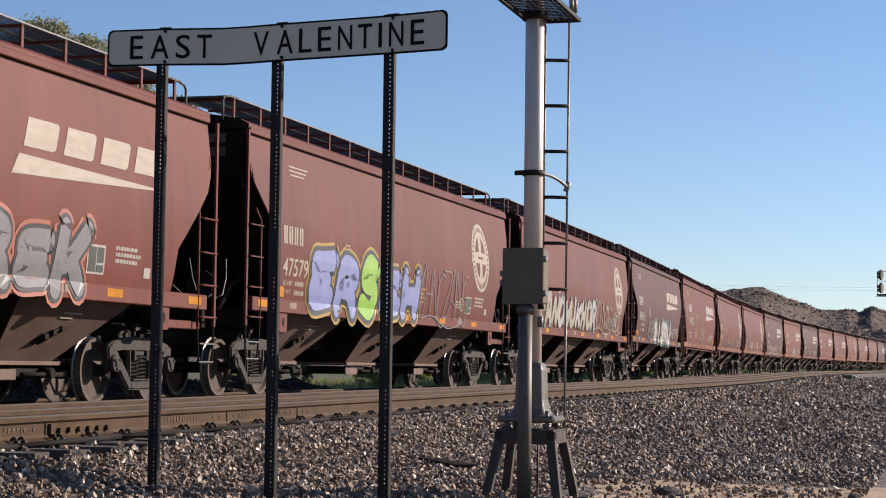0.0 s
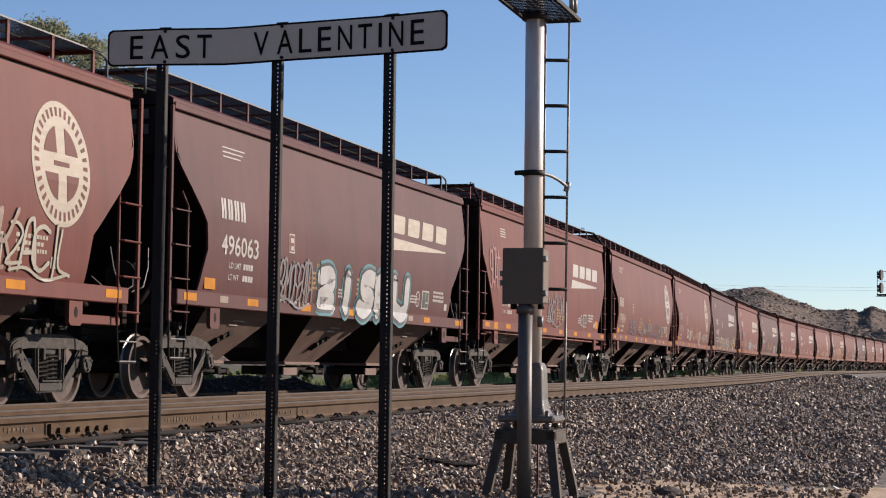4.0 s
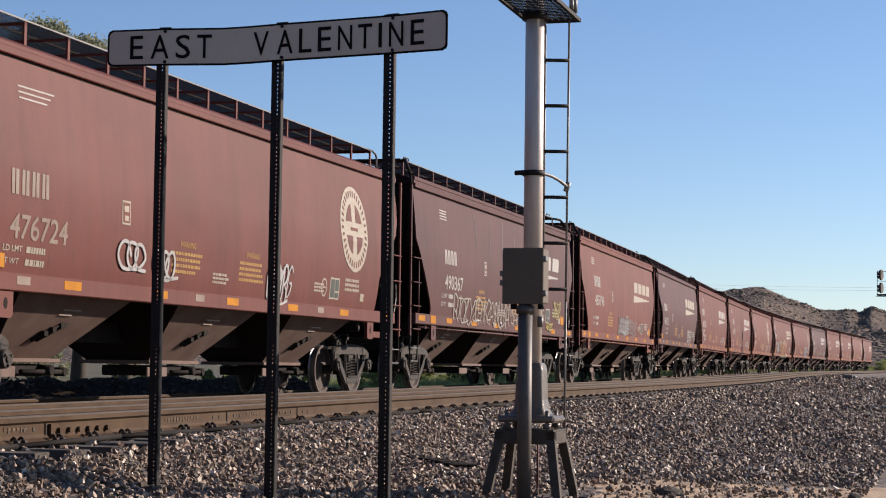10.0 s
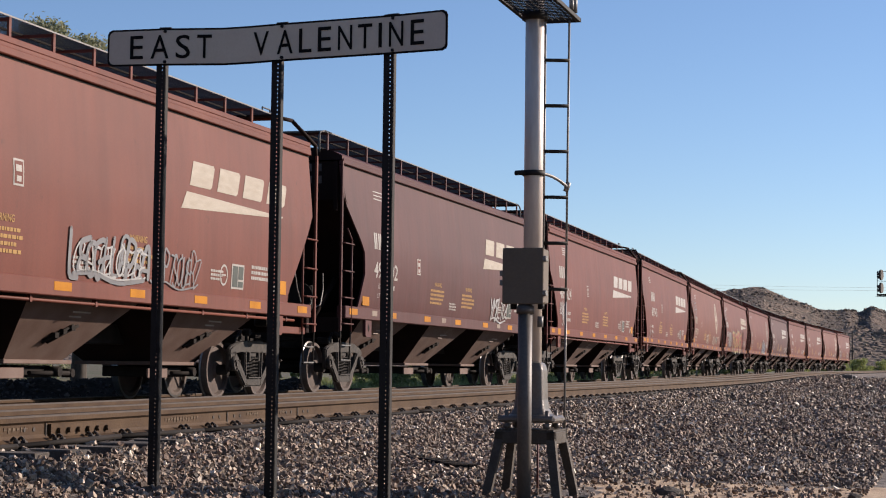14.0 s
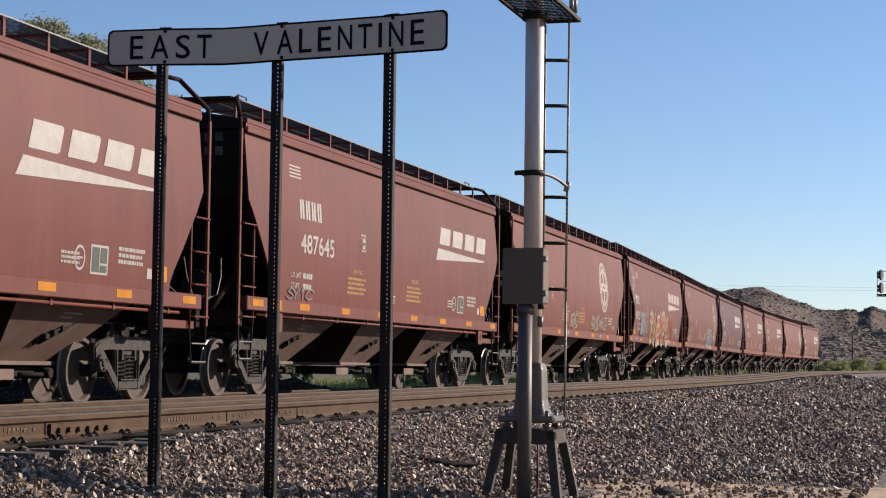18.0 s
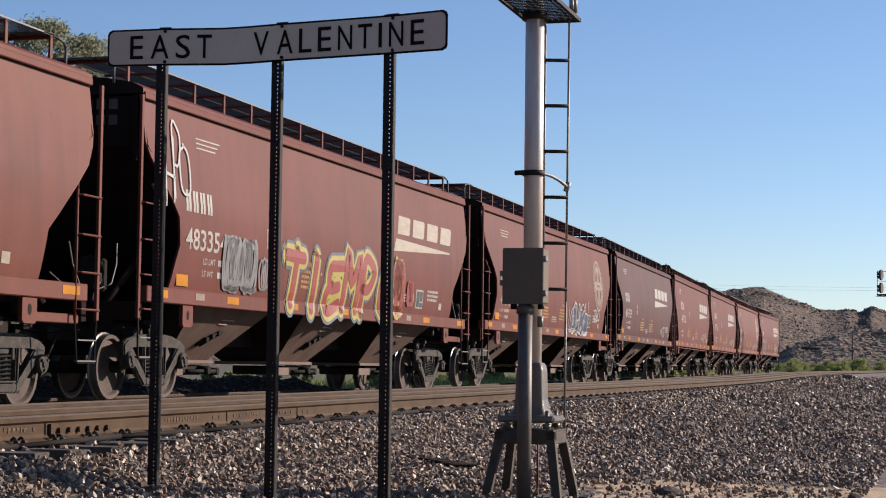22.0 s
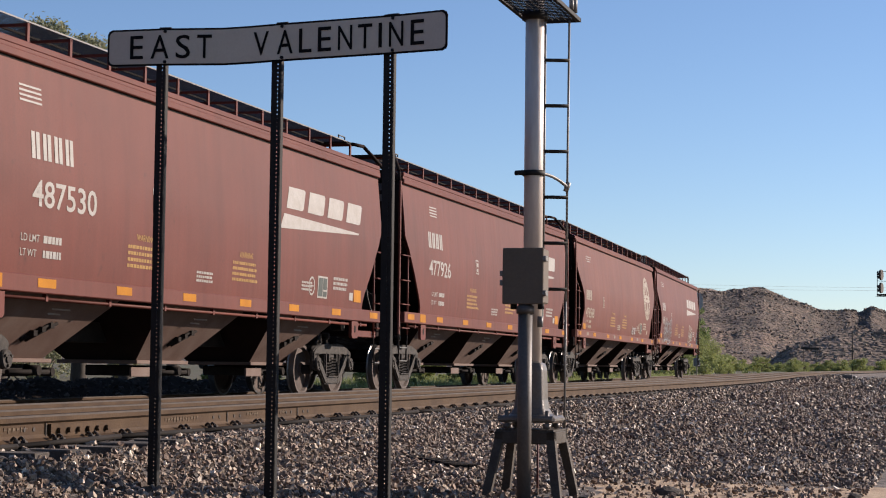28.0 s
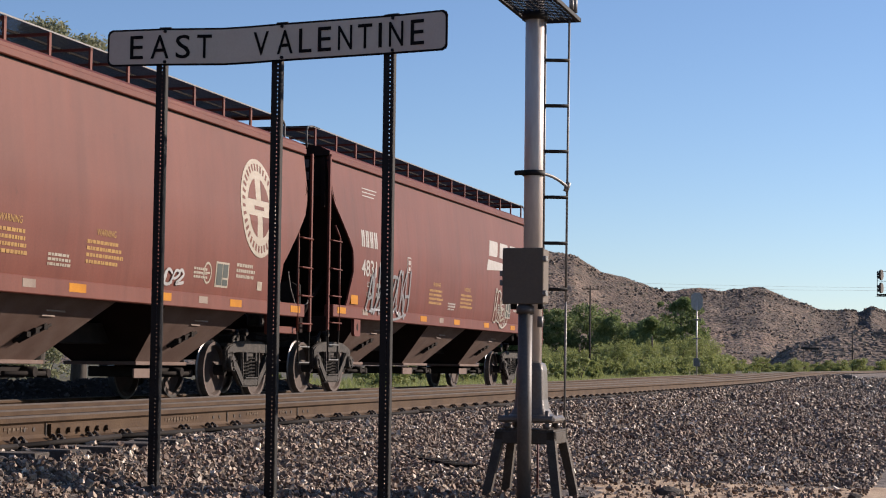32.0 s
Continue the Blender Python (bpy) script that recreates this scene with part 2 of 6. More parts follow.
def prism(bm, poly, y0, y1, index=0):
    """A polygon in x and z, extruded along y."""
    a, b = ([bm.verts.new((x, y, z)) for x, z in poly] for y in (y0, y1))
    n = len(poly)
    faces = [bm.faces.new(a), bm.faces.new(b[::-1])]
    faces += [bm.faces.new((a[i], b[i], b[(i + 1) % n], a[(i + 1) % n])) for i in range(n)]
    for f in faces:
        f.material_index = index


def wire(bm, points, r, n=6):
    for a, b in zip(points, points[1:]):
        tube(bm, a, b, r, n=n)


def lathe(bm, profile, centre, n=32, index=0):
    """Turns (radius, y) pairs about the y axis through the centre."""
    rings = [[bm.verts.new((centre[0] + r * math.cos(2 * math.pi * i / n), centre[1] + y, centre[2] + r * math.sin(2 * math.pi * i / n))) for i in range(n)] for r, y in profile]
    for a, b in zip(rings, rings[1:]):
        for i in range(n):
            f = bm.faces.new((a[i], a[(i + 1) % n], b[(i + 1) % n], b[i]))
            f.smooth, f.material_index = False, index
    return rings


def mesh_np(name, verts, tris, mat):
    """A mesh straight from arrays, for things in great numbers."""
    me = bpy.data.meshes.new(name)
    me.vertices.add(len(verts))
    me.vertices.foreach_set("co", np.asarray(verts, np.float32).ravel())
    me.loops.add(len(tris) * 3)
    me.loops.foreach_set("vertex_index", np.asarray(tris, np.int32).ravel())
    me.polygons.add(len(tris))
    me.polygons.foreach_set("loop_start", np.arange(0, len(tris) * 3, 3, dtype=np.int32))
    me.polygons.foreach_set("use_smooth", np.zeros(len(tris), dtype=bool))
    me.update(calc_edges=True)
    me.materials.append(mat)
    return me


word_store = {}


def word(string, offset=0.0):
    """A fresh copy of a word's outline, made once."""
    if string not in word_store:
        word_store[string] = text_shape(string, offset)
    return word_store[string].copy()


def text_shape(string, offset=0.0, bold=0.0):
    """The outline of a word in the built-in font, filled, as a bmesh of about unit height in x and z."""
    cu = bpy.data.curves.new("lettering", "FONT")
    cu.body, cu.size, cu.offset, cu.resolution_u = string, 1.0, offset, 3
    ob = bpy.data.objects.new("lettering", cu)
    scene.collection.objects.link(ob)
    dg = bpy.context.evaluated_depsgraph_get()
    dg.update()
    me = ob.evaluated_get(dg).to_mesh()
    bm = bmesh.new()
    bm.from_mesh(me)
    ob.evaluated_get(dg).to_mesh_clear()
    bpy.data.objects.remove(ob)
    bpy.data.curves.remove(cu)
    for v in bm.verts:
        v.co = Vector((v.co.x, 0, v.co.y))
    return bm


def fit_shape(bm, x0, x1, z0, z1, slant=0.0):
    xs, zs = [v.co.x for v in bm.verts], [v.co.z for v in bm.verts]
    ax, bx, az, bz = min(xs), max(xs), min(zs), max(zs)
    for v in bm.verts:
        u, w = (v.co.x - ax) / (bx - ax), (v.co.z - az) / (bz - az)
        v.co = Vector((x0 + (x1 - x0) * u + slant * w, 0, z0 + (z1 - z0) * w))
    return bm


def merge(bm, other):
    me = bpy.data.meshes.new("tmp")
    other.to_mesh(me)
    other.free()
    bm.from_mesh(me)
    bpy.data.meshes.remove(me)
    return bm


# ---- ground ----
def ground_material():
    m, nodes, links, b = material("ground_gravel_and_dirt", 0.95)
    geo, sep = nodes.new("ShaderNodeNewGeometry"), nodes.new("ShaderNodeSeparateXYZ")
    links.new(geo.outputs["Position"], sep.inputs[0])
    grit, gh = tint(m, nodes, links, 17.0, [(0.02, 0.017, 0.014), (0.06, 0.048, 0.04), (0.13, 0.105, 0.087), (0.23, 0.195, 0.165)], detail=8, places=[0.3, 0.45, 0.58, 0.75])
    dirt, dh = tint(m, nodes, links, 3.0, [(0.27, 0.185, 0.115), (0.46, 0.34, 0.225)], detail=8)
    field, fh = tint(m, nodes, links, 0.12, [(0.05, 0.056, 0.02), (0.075, 0.07, 0.036), (0.085, 0.07, 0.046)], detail=9, places=[0.35, 0.5, 0.65])
    att = nodes.new("ShaderNodeAttribute")
    att.attribute_name = "cover"
    parts = nodes.new("ShaderNodeSeparateColor")
    links.new(att.outputs["Color"], parts.inputs[0])
    edge = nodes.new("ShaderNodeTexNoise")
    edge.inputs["Scale"].default_value, edge.inputs["Detail"].default_value = 1.4, 8
    tc = nodes.new("ShaderNodeTexCoord")
    links.new(tc.outputs["Object"], edge.inputs["Vector"])

    def ragged(channel):
        add, ramp = nodes.new("ShaderNodeMath"), nodes.new("ShaderNodeValToRGB")
        add.operation = "ADD"
        links.new(parts.outputs[channel], add.inputs[0])
        links.new(edge.outputs["Fac"], add.inputs[1])
        ramp.color_ramp.elements[0].position, ramp.color_ramp.elements[1].position = 0.95, 1.05
        links.new(add.outputs[0], ramp.inputs[0])
        return ramp.outputs["Color"]

    c = mix(nodes, links, "MIX", ragged("Red"), grit, dirt)
    c = mix(nodes, links, "MIX", ragged("Green"), c, field)
    links.new(c, b.inputs["Base Color"])
    bump(nodes, links, b, gh, 0.8, 0.03)
    return m


def build_ground():
    s_rows = list(np.r_[-650, -300, -150, -80, -50, -35, np.arange(-24, 0, 0.4), np.arange(0, 100, 2.0), np.arange(100, 360, 10.0), 400, 500, 700, 1000, 1500, 2200, 2900])
    q_cols = sorted({p[0] for p in PROFILE} | {-1800, -600, -150, -100, -40, -18, -8, 0, 2, 5, 8, 8.8, 9.2, 10, 10.4, 10.8, 11.2, 11.6, 12.4, 12.8, 13.2, 13.6, 14, 14.5, 15, 16, 17, 24, 30, 40, 100, 300, 1000})
    bm = bmesh.new()
    cover = bm.loops.layers.float_color.new("cover")
    grid = []
    for s in s_rows:
        row = []
        for q in q_cols:
            x, y, _ = place(float(s), q)
            z = ground_z(q) + grade(s)
            if 6.3 < q < 7.0 and s < -13.4:
                z -= 0.075
            if 12.2 < q < 60 and s < 120:
                z += 0.035 * noise.noise((x * 0.9, y * 0.9, 0.3)) * min(1, (q - 12.2) / 2)
            row.append(bm.verts.new((x, y, z)))
        grid.append(row)
    for i in range(len(s_rows) - 1):
        for j in range(len(q_cols) - 1):
            f = bm.faces.new((grid[i][j], grid[i][j + 1], grid[i + 1][j + 1], grid[i + 1][j]))
            f.smooth = True
            for k, l in enumerate(f.loops):
                q = q_cols[j] if k in (0, 3) else q_cols[j + 1]
                s = s_rows[i] if k in (0, 1) else s_rows[i + 1]
                vx, vy = l.vert.co.x, l.vert.co.y
                dirt = 0.8 if q > 9.2 and vy < 14.2 and vx > 1.0 else 0.7 if q > 13.6 else 0.0
                field = 0.9 if q < -4.5 or q > 40 else 0.0
                l[cover] = (dirt, field, 0, 1)
    ob = solid("ground", bm, ground_material(), "railway ground of grey-brown ballast, tan dirt and dry desert field", "ground", kind="structure")
    return ob


build_ground()


# ---- ballast stones ----
# Rock tones lowered to carry the deep shade behind the train.
spoil_rock = island_material("shaded_spoil_rock", [(0.05, 0.035, 0.023), (0.1, 0.07, 0.047), (0.16, 0.115, 0.08), (0.26, 0.195, 0.145)], 0.95, 0.3, 30.0)


def stones(name, label, spots, sizes, seed, mat=None):
    rng = np.random.default_rng(seed)
    block = np.array([(x, y, z) for x in (-1, 1) for y in (-1, 1) for z in (-1, 1)]) * 0.62
    tri = np.array([(0, 1, 3), (0, 3, 2), (4, 6, 7), (4, 7, 5), (0, 4, 5), (0, 5, 1), (2, 3, 7), (2, 7, 6), (0, 2, 6), (0, 6, 4), (1, 5, 7), (1, 7, 3)])
    n = len(spots)
    v = (block[None] + rng.uniform(-0.2, 0.2, (n, 8, 3))) * rng.uniform(0.75, 1.1, (n, 8, 1)) * rng.uniform(0.36, 1.45, (n, 1, 3))
    a = rng.normal(size=(n, 4))
    a /= np.linalg.norm(a, axis=1, keepdims=True)
    w, x, y, z = a.T
    rot = np.stack([np.stack([1 - 2 * (y * y + z * z), 2 * (x * y - z * w), 2 * (x * z + y * w)], 1),
                    np.stack([2 * (x * y + z * w), 1 - 2 * (x * x + z * z), 2 * (y * z - x * w)], 1),
                    np.stack([2 * (x * z - y * w), 2 * (y * z + x * w), 1 - 2 * (x * x + y * y)], 1)], 1)
    v = np.einsum("nij,nkj->nki", rot, v) * sizes[:, None, None] * 0.5
    v += spots[:, None, :]
    tris = (tri[None] + (np.arange(n) * 8)[:, None, None]).reshape(-1, 3)
    ob = new(name, mesh_np(name, v.reshape(-1, 3), tris, mat or stone_mat))
    return tagged(ob, label, "boulders" if mat else "gravel", kind="stuff")


def scatter(seed, count, s0, s1, q0, q1, lo, hi, lift=0.2, keep=None):
    rng = np.random.default_rng(seed)
    s, q = rng.uniform(s0, s1, count), rng.uniform(q0, q1, count)
    d = rng.uniform(0, 1, count) ** 1.8 * (hi - lo) + lo
    x, y = place_many(s, q)
    z = np.interp(q, [p[0] for p in PROFILE], [p[1] for p in PROFILE]) + np.interp(s, KNOTS, GRADE) + d * lift
    z += rng.uniform(-0.3, 0.5, count) * d * (q > 7)
    if keep is not None:
        k = keep(x, y, rng) & ((s > -13.5 + 0.3 * np.sin(q * 40)) | (q > 6.9 + 0.04 * np.sin(s * 9)))
        x, y, z, d = x[k], y[k], z[k], d[k]
    return np.stack([x, y, z], 1), d


def on_ballast(x, y, rng):
    """Ballast ends raggedly at the strip of dirt in the foreground."""
    edge = 14.25 + 0.25 * np.sin(x * 3.1) + 0.15 * np.sin(x * 7.7 + 1) + np.clip(1.35 - x, 0, 2) * -3.0
    return (y > edge + rng.normal(0, 0.12, len(x))) | (rng.uniform(0, 1, len(x)) < 0.14)


def build_stones():
    near = [scatter(1, 64000, -17.5, -6, 6.48, 11.6, 0.018, 0.052, keep=on_ballast), scatter(2, 38000, -6, 10, 6.5, 12.2, 0.026, 0.07)]
    stones("ballast_bank", "angular grey and brown crushed-rock ballast beside the near track", np.concatenate([n[0] for n in near]), np.concatenate([n[1] for n in near]), 5)
    far = [scatter(3, 18000, 10, 40, 6.5, 12.0, 0.04, 0.1), scatter(4, 7400, 40, 110, 6.55, 11.8, 0.06, 0.15)]
    stones("ballast_bank_far", "grey crushed-rock ballast bank running beside the track into the distance", np.concatenate([n[0] for n in far]), np.concatenate([n[1] for n in far]), 6)
    bed = [scatter(7, 6000, -16, 40, 3.4, 6.7, 0.04, 0.08, 0.1), scatter(8, 7000, -16, 60, -2.6, 3.4, 0.04, 0.09, 0.1)]
    stones("ballast_bed", "grey-brown crushed rock between rails and between the two tracks", np.concatenate([n[0] for n in bed]), np.concatenate([n[1] for n in bed]), 9)
    # low bank of spoil behind the main track, its colour darkened for the train's shade
    bm = bmesh.new()
    rows = []
    for i in range(145):
        s = -20 + i * 0.31
        end = min(1.0, (s + 20) / 4, (24 - s) / 5)
        row = []
        for q, h in ((-3.0, 0.0), (-3.5, 0.2), (-4.0, 0.5), (-4.6, 0.78), (-5.2, 0.88), (-5.9, 0.6), (-6.6, 0.2), (-7.4, 0.0)):
            x, y, _ = place(s, q)
            h2 = h * max(0, end) * (0.66 + 0.3 * noise.noise((s * 0.4, q * 0.6, 2)) + 0.3 * noise.noise((s * 2.3, q * 2.3, 5)))
            row.append(bm.verts.new((x, y, ground_z(q) + grade(s) + h2 - 0.02)))
        rows.append(row)
    for r0, r1 in zip(rows, rows[1:]):
        for j in range(7):
            bm.faces.new((r0[j], r0[j + 1], r1[j + 1], r1[j])).smooth = True
    rng = np.random.default_rng(12)
    spots = []
    for a, e in zip(rng.integers(4, 140, 3600), rng.integers(1, 6, 3600)):
        u, v = rng.uniform(0, 1, 2)
        r = rows[a]
        p = r[e].co * (1 - u) + r[e + 1].co * u
        p = p * (1 - v) + (rows[a + 1][e].co * (1 - u) + rows[a + 1][e + 1].co * u) * v
        spots.append((p.x, p.y, p.z))
    stones("spoil_stones", "broken rock darkened for shade on the bank behind the track", np.array(spots), rng.uniform(0.04, 0.13, len(spots)), 13, spoil_rock)
    sheet = bmesh.new()
    rows = [[sheet.verts.new((0.1 * i - 0.5, 0.08 * j - 0.2, 0.22 * math.exp(-((i - 5) / 3.2) ** 2 - ((j - 2.5) / 2.2) ** 2) + 0.07 * noise.noise((i * 0.9, j * 0.9, 4)))) for j in range(6)] for i in range(11)]
    for r0, r1 in zip(rows, rows[1:]):
        for j in range(5):
            sheet.faces.new((r0[j], r0[j + 1], r1[j + 1], r1[j]))
    o = solid("plastic_sheet", sheet, simple("pale_blue_plastic", [(0.4, 0.45, 0.55), (0.55, 0.6, 0.7)], 6.0, 0.4, bumpy=0.2), "crumpled pale blue plastic sheet lying by the track", "plastic sheet")
    o.matrix_world = at_line(3.0, -2.2, -0.28)
    # Spoil colour includes the shade that falls on the bank.
    solid("spoil_bank", bm, simple("dark_spoil", [(0.034, 0.023, 0.014), (0.09, 0.06, 0.038)], 9.0, 0.98, bumpy=1.0, grain=30.0, amp=0.5, spec=0.05), "low bank of spoil behind the main track, darkened for shade", "earth bank")


# ---- tracks ----
RAIL = [(-0.076, 0), (-0.076, 0.012), (-0.02, 0.032), (-0.0085, 0.055), (-0.0085, 0.125), (-0.036, 0.142), (-0.037, 0.172), (-0.03, 0.184),
        (0.03, 0.184), (0.037, 0.172), (0.036, 0.142), (0.0085, 0.125), (0.0085, 0.055), (0.02, 0.032), (0.076, 0.012), (0.076, 0)]


def sweep_rail(name, q, top, parent, label, s0=-140.0, s1=620.0, mats=None):
    bm = bmesh.new()
    ss = list(np.arange(s0, min(s1, 60), 4.0)) + list(np.arange(60, 300, 8.0)) + list(np.arange(300, s1 + 1, 40.0)) if s1 > 60 else list(np.linspace(s0, s1, 24))
    rings = []
    for s in ss:
        x, y, a = place(float(s), q)
        z = top - 0.184 + grade(s)
        rings.append([bm.verts.new((x + math.cos(a) * u, y - math.sin(a) * u, z + w)) for u, w in RAIL])
    n = len(RAIL)
    for a, b in zip(rings, rings[1:]):
        for i in range(n):
            f = bm.faces.new((a[i], a[(i + 1) % n], b[(i + 1) % n], b[i]))
            f.material_index = 1 if i in (6, 7, 8) else 0
    bm.faces.new(rings[0])
    bm.faces.new(rings[-1][::-1])
    return part(name, bm, mats or [rail_mat, shine_mat], parent, label)


def put(bm, s, q, z, turn=0.0):
    """Moves what a bmesh holds (built along x, facing -y) to a place beside the line."""
    x, y, a = place(s, q)
    bmesh.ops.transform(bm, matrix=pose(x, y, z + grade(s), 0, 0, 90 - math.degrees(a) + turn), verts=bm.verts)
    return bm


def at_line(s, q, z, turn=0.0):
    x, y, a = place(s, q)
    return pose(x, y, z + grade(s), 0, 0, 90 - math.degrees(a) + turn)


def tie_mesh(seed):
    rng = random.Random(seed)
    bm = bmesh.new()
    box(bm, -0.11, 0.11, -1.3, 1.3, -0.17, 0, 0.012)
    for v in bm.verts:
        v.co += Vector((rng.uniform(-0.008, 0.008), rng.uniform(-0.03, 0.03), rng.uniform(-0.006, 0.006)))
    return mesh_of(bm, "tie", tie_mat)


def clip_mesh():
    """A tie plate with its two spring clips on the camera's side."""
    bm = bmesh.new()
    box(bm, -0.09, 0.09, -0.17, 0.17, -0.015, 0.0, 0.003)
    for dx in (-0.05, 0.05):
        wire(bm, [(dx, -0.15, 0.0), (dx, -0.13, 0.035), (dx + 0.02, -0.09, 0.05), (dx + 0.03, -0.06, 0.03)], 0.011, 5)
        box(bm, dx - 0.018, dx + 0.018, -0.155, -0.11, 0.0, 0.03, 0.004)
    return mesh_of(bm, "tie_plate", rail_dark)


NEAR_Q, NEAR_TOP = 5.535, 0.227


def build_tracks():
    main = thing("track_main", "ballasted main track with worn rails under the freight train", "railway track", kind="structure")
    near = thing("track_near", "empty near track with rusty brown rails on wooden ties", "railway track", kind="structure")
    sweep_rail("rail", 0.755, 0.0, main, "worn steel rail")
    sweep_rail("rail", -0.755, 0.0, main, "worn steel rail")
    sweep_rail("rail", NEAR_Q + 0.755, NEAR_TOP, near, "rusty brown rail with chalk marks")
    sweep_rail("rail", NEAR_Q - 0.755, NEAR_TOP, near, "rusty brown rail")
    sweep_rail("guard_rail", NEAR_Q + 0.02, NEAR_TOP, near, "rusty middle rail of a turnout", -60, 95)
    ties, plate = [tie_mesh(i) for i in range(5)], clip_mesh()
    rng = random.Random(4)
    s = -18.0
    while s < 60:
        o = part("tie", ties[rng.randrange(5)], None, near)
        o.matrix_world = at_line(s, NEAR_Q, NEAR_TOP - 0.2, rng.uniform(-1, 1))
        c = part("tie_plate", plate, None, near)
        c.matrix_world = at_line(s, NEAR_Q + 0.755, NEAR_TOP - 0.184) @ Matrix.Diagonal((0.95, 0.8, 1.0, 1.0))
        s += 0.53
    s = -18.0
    while s < 45:
        o = part("tie", ties[rng.randrange(5)], None, main)
        o.matrix_world = at_line(s, 0.0, -0.2, rng.uniform(-1, 1))
        s += 0.53
    # far ties of the near track, and the far clips
    bm = bmesh.new()
    for i in range(260):
        b2 = bmesh.new()
        box(b2, -0.11, 0.11, -1.3, 1.3, -0.17, 0)
        box(b2, -0.06, 0.06, -0.87, -0.7, 0.0, 0.045)
        merge(bm, put(b2, 60 + i * 0.53, NEAR_Q, NEAR_TOP - 0.2))
    o = part("far_ties", bm, tie_mat, near)
    o["kind"] = "stuff"
    # dark tube added for the dark band along the foot of the near rail
    bm = bmesh.new()
    tube_line = [(*place(float(s), NEAR_Q + 0.915)[:2], 0.05 + grade(s) + 0.006 * math.sin(s * 1.7)) for s in np.r_[np.arange(-20, 60, 1.5), np.arange(60, 200, 8.0)]]
    wire(bm, tube_line, 0.02, 6)
    part("cable_duct", bm, dark_steel, near, "dark tube added for a dark band along the rail")
    # joints in the near rail: gap, bolt holes, and one pair of joint bars
    web_q = NEAR_Q + 0.755 + 0.012
    for s in (-14.84, -11.65, -9.95):
        bm = bmesh.new()
        box(bm, -0.005, 0.005, -0.006, 0.0, 0.03, 0.128)
        for dx in (-0.29, -0.16, 0.16, 0.29):
            tube(bm, (dx, -0.002, 0.09), (dx, 0.006, 0.09), 0.015, n=10)
        put(bm, s, web_q, NEAR_TOP - 0.184)
        part("rail_joint", bm, rail_dark, near, "dark rail joint with bolt holes")
    bm = bmesh.new()
    prism(bm, [(-0.1, 0.032), (0.82, 0.032), (0.82, 0.12), (-0.1, 0.12)], -0.034, -0.008)
    for i in range(6):
        x = 0.0 + i * 0.145
        tube(bm, (x, -0.034, 0.075), (x, -0.06, 0.075), 0.021, n=6)
    put(bm, -14.7, NEAR_Q + 0.755, NEAR_TOP - 0.184)
    part("joint_bar", bm, rail_mat, near, "rusty bolted joint bar")
    # chalk marks on the web
    for s, n in ((-15.4, 6), (-12.9, 12), (-11.2, 5), (-10.4, 3)):
        rng2 = random.Random(n)
        bm = bmesh.new()
        for i in range(n):
            x = i * 0.055
            box(bm, x, x + 0.012, -0.002, 0.002, 0.075 + rng2.uniform(0, 0.02), 0.105 + rng2.uniform(0, 0.01))
            box(bm, x + 0.01, x + 0.035, -0.002, 0.002, 0.085 + rng2.uniform(0, 0.02), 0.092 + rng2.uniform(0, 0.02))
        put(bm, s, NEAR_Q + 0.755 + 0.0115, NEAR_TOP - 0.184)
        part("chalk_mark", bm, chalk_mat, near, "faint chalk marks")


build_tracks()
build_stones()


# ---- hills ----
RIDGE = [(-1200, 470), (100, 520), (500, 470), (800, 445), (900, 440), (960, 443), (1015, 449), (1040, 466), (1062, 479), (1100, 489), (1150, 507), (1180, 514), (1235, 508), (1280, 513),
         (1312, 508), (1350, 507), (1400, 527), (1450, 547), (1480, 549), (1500, 546), (1520, 552), (1541, 541), (1575, 553), (1700, 540), (2000, 560), (2800, 600)]


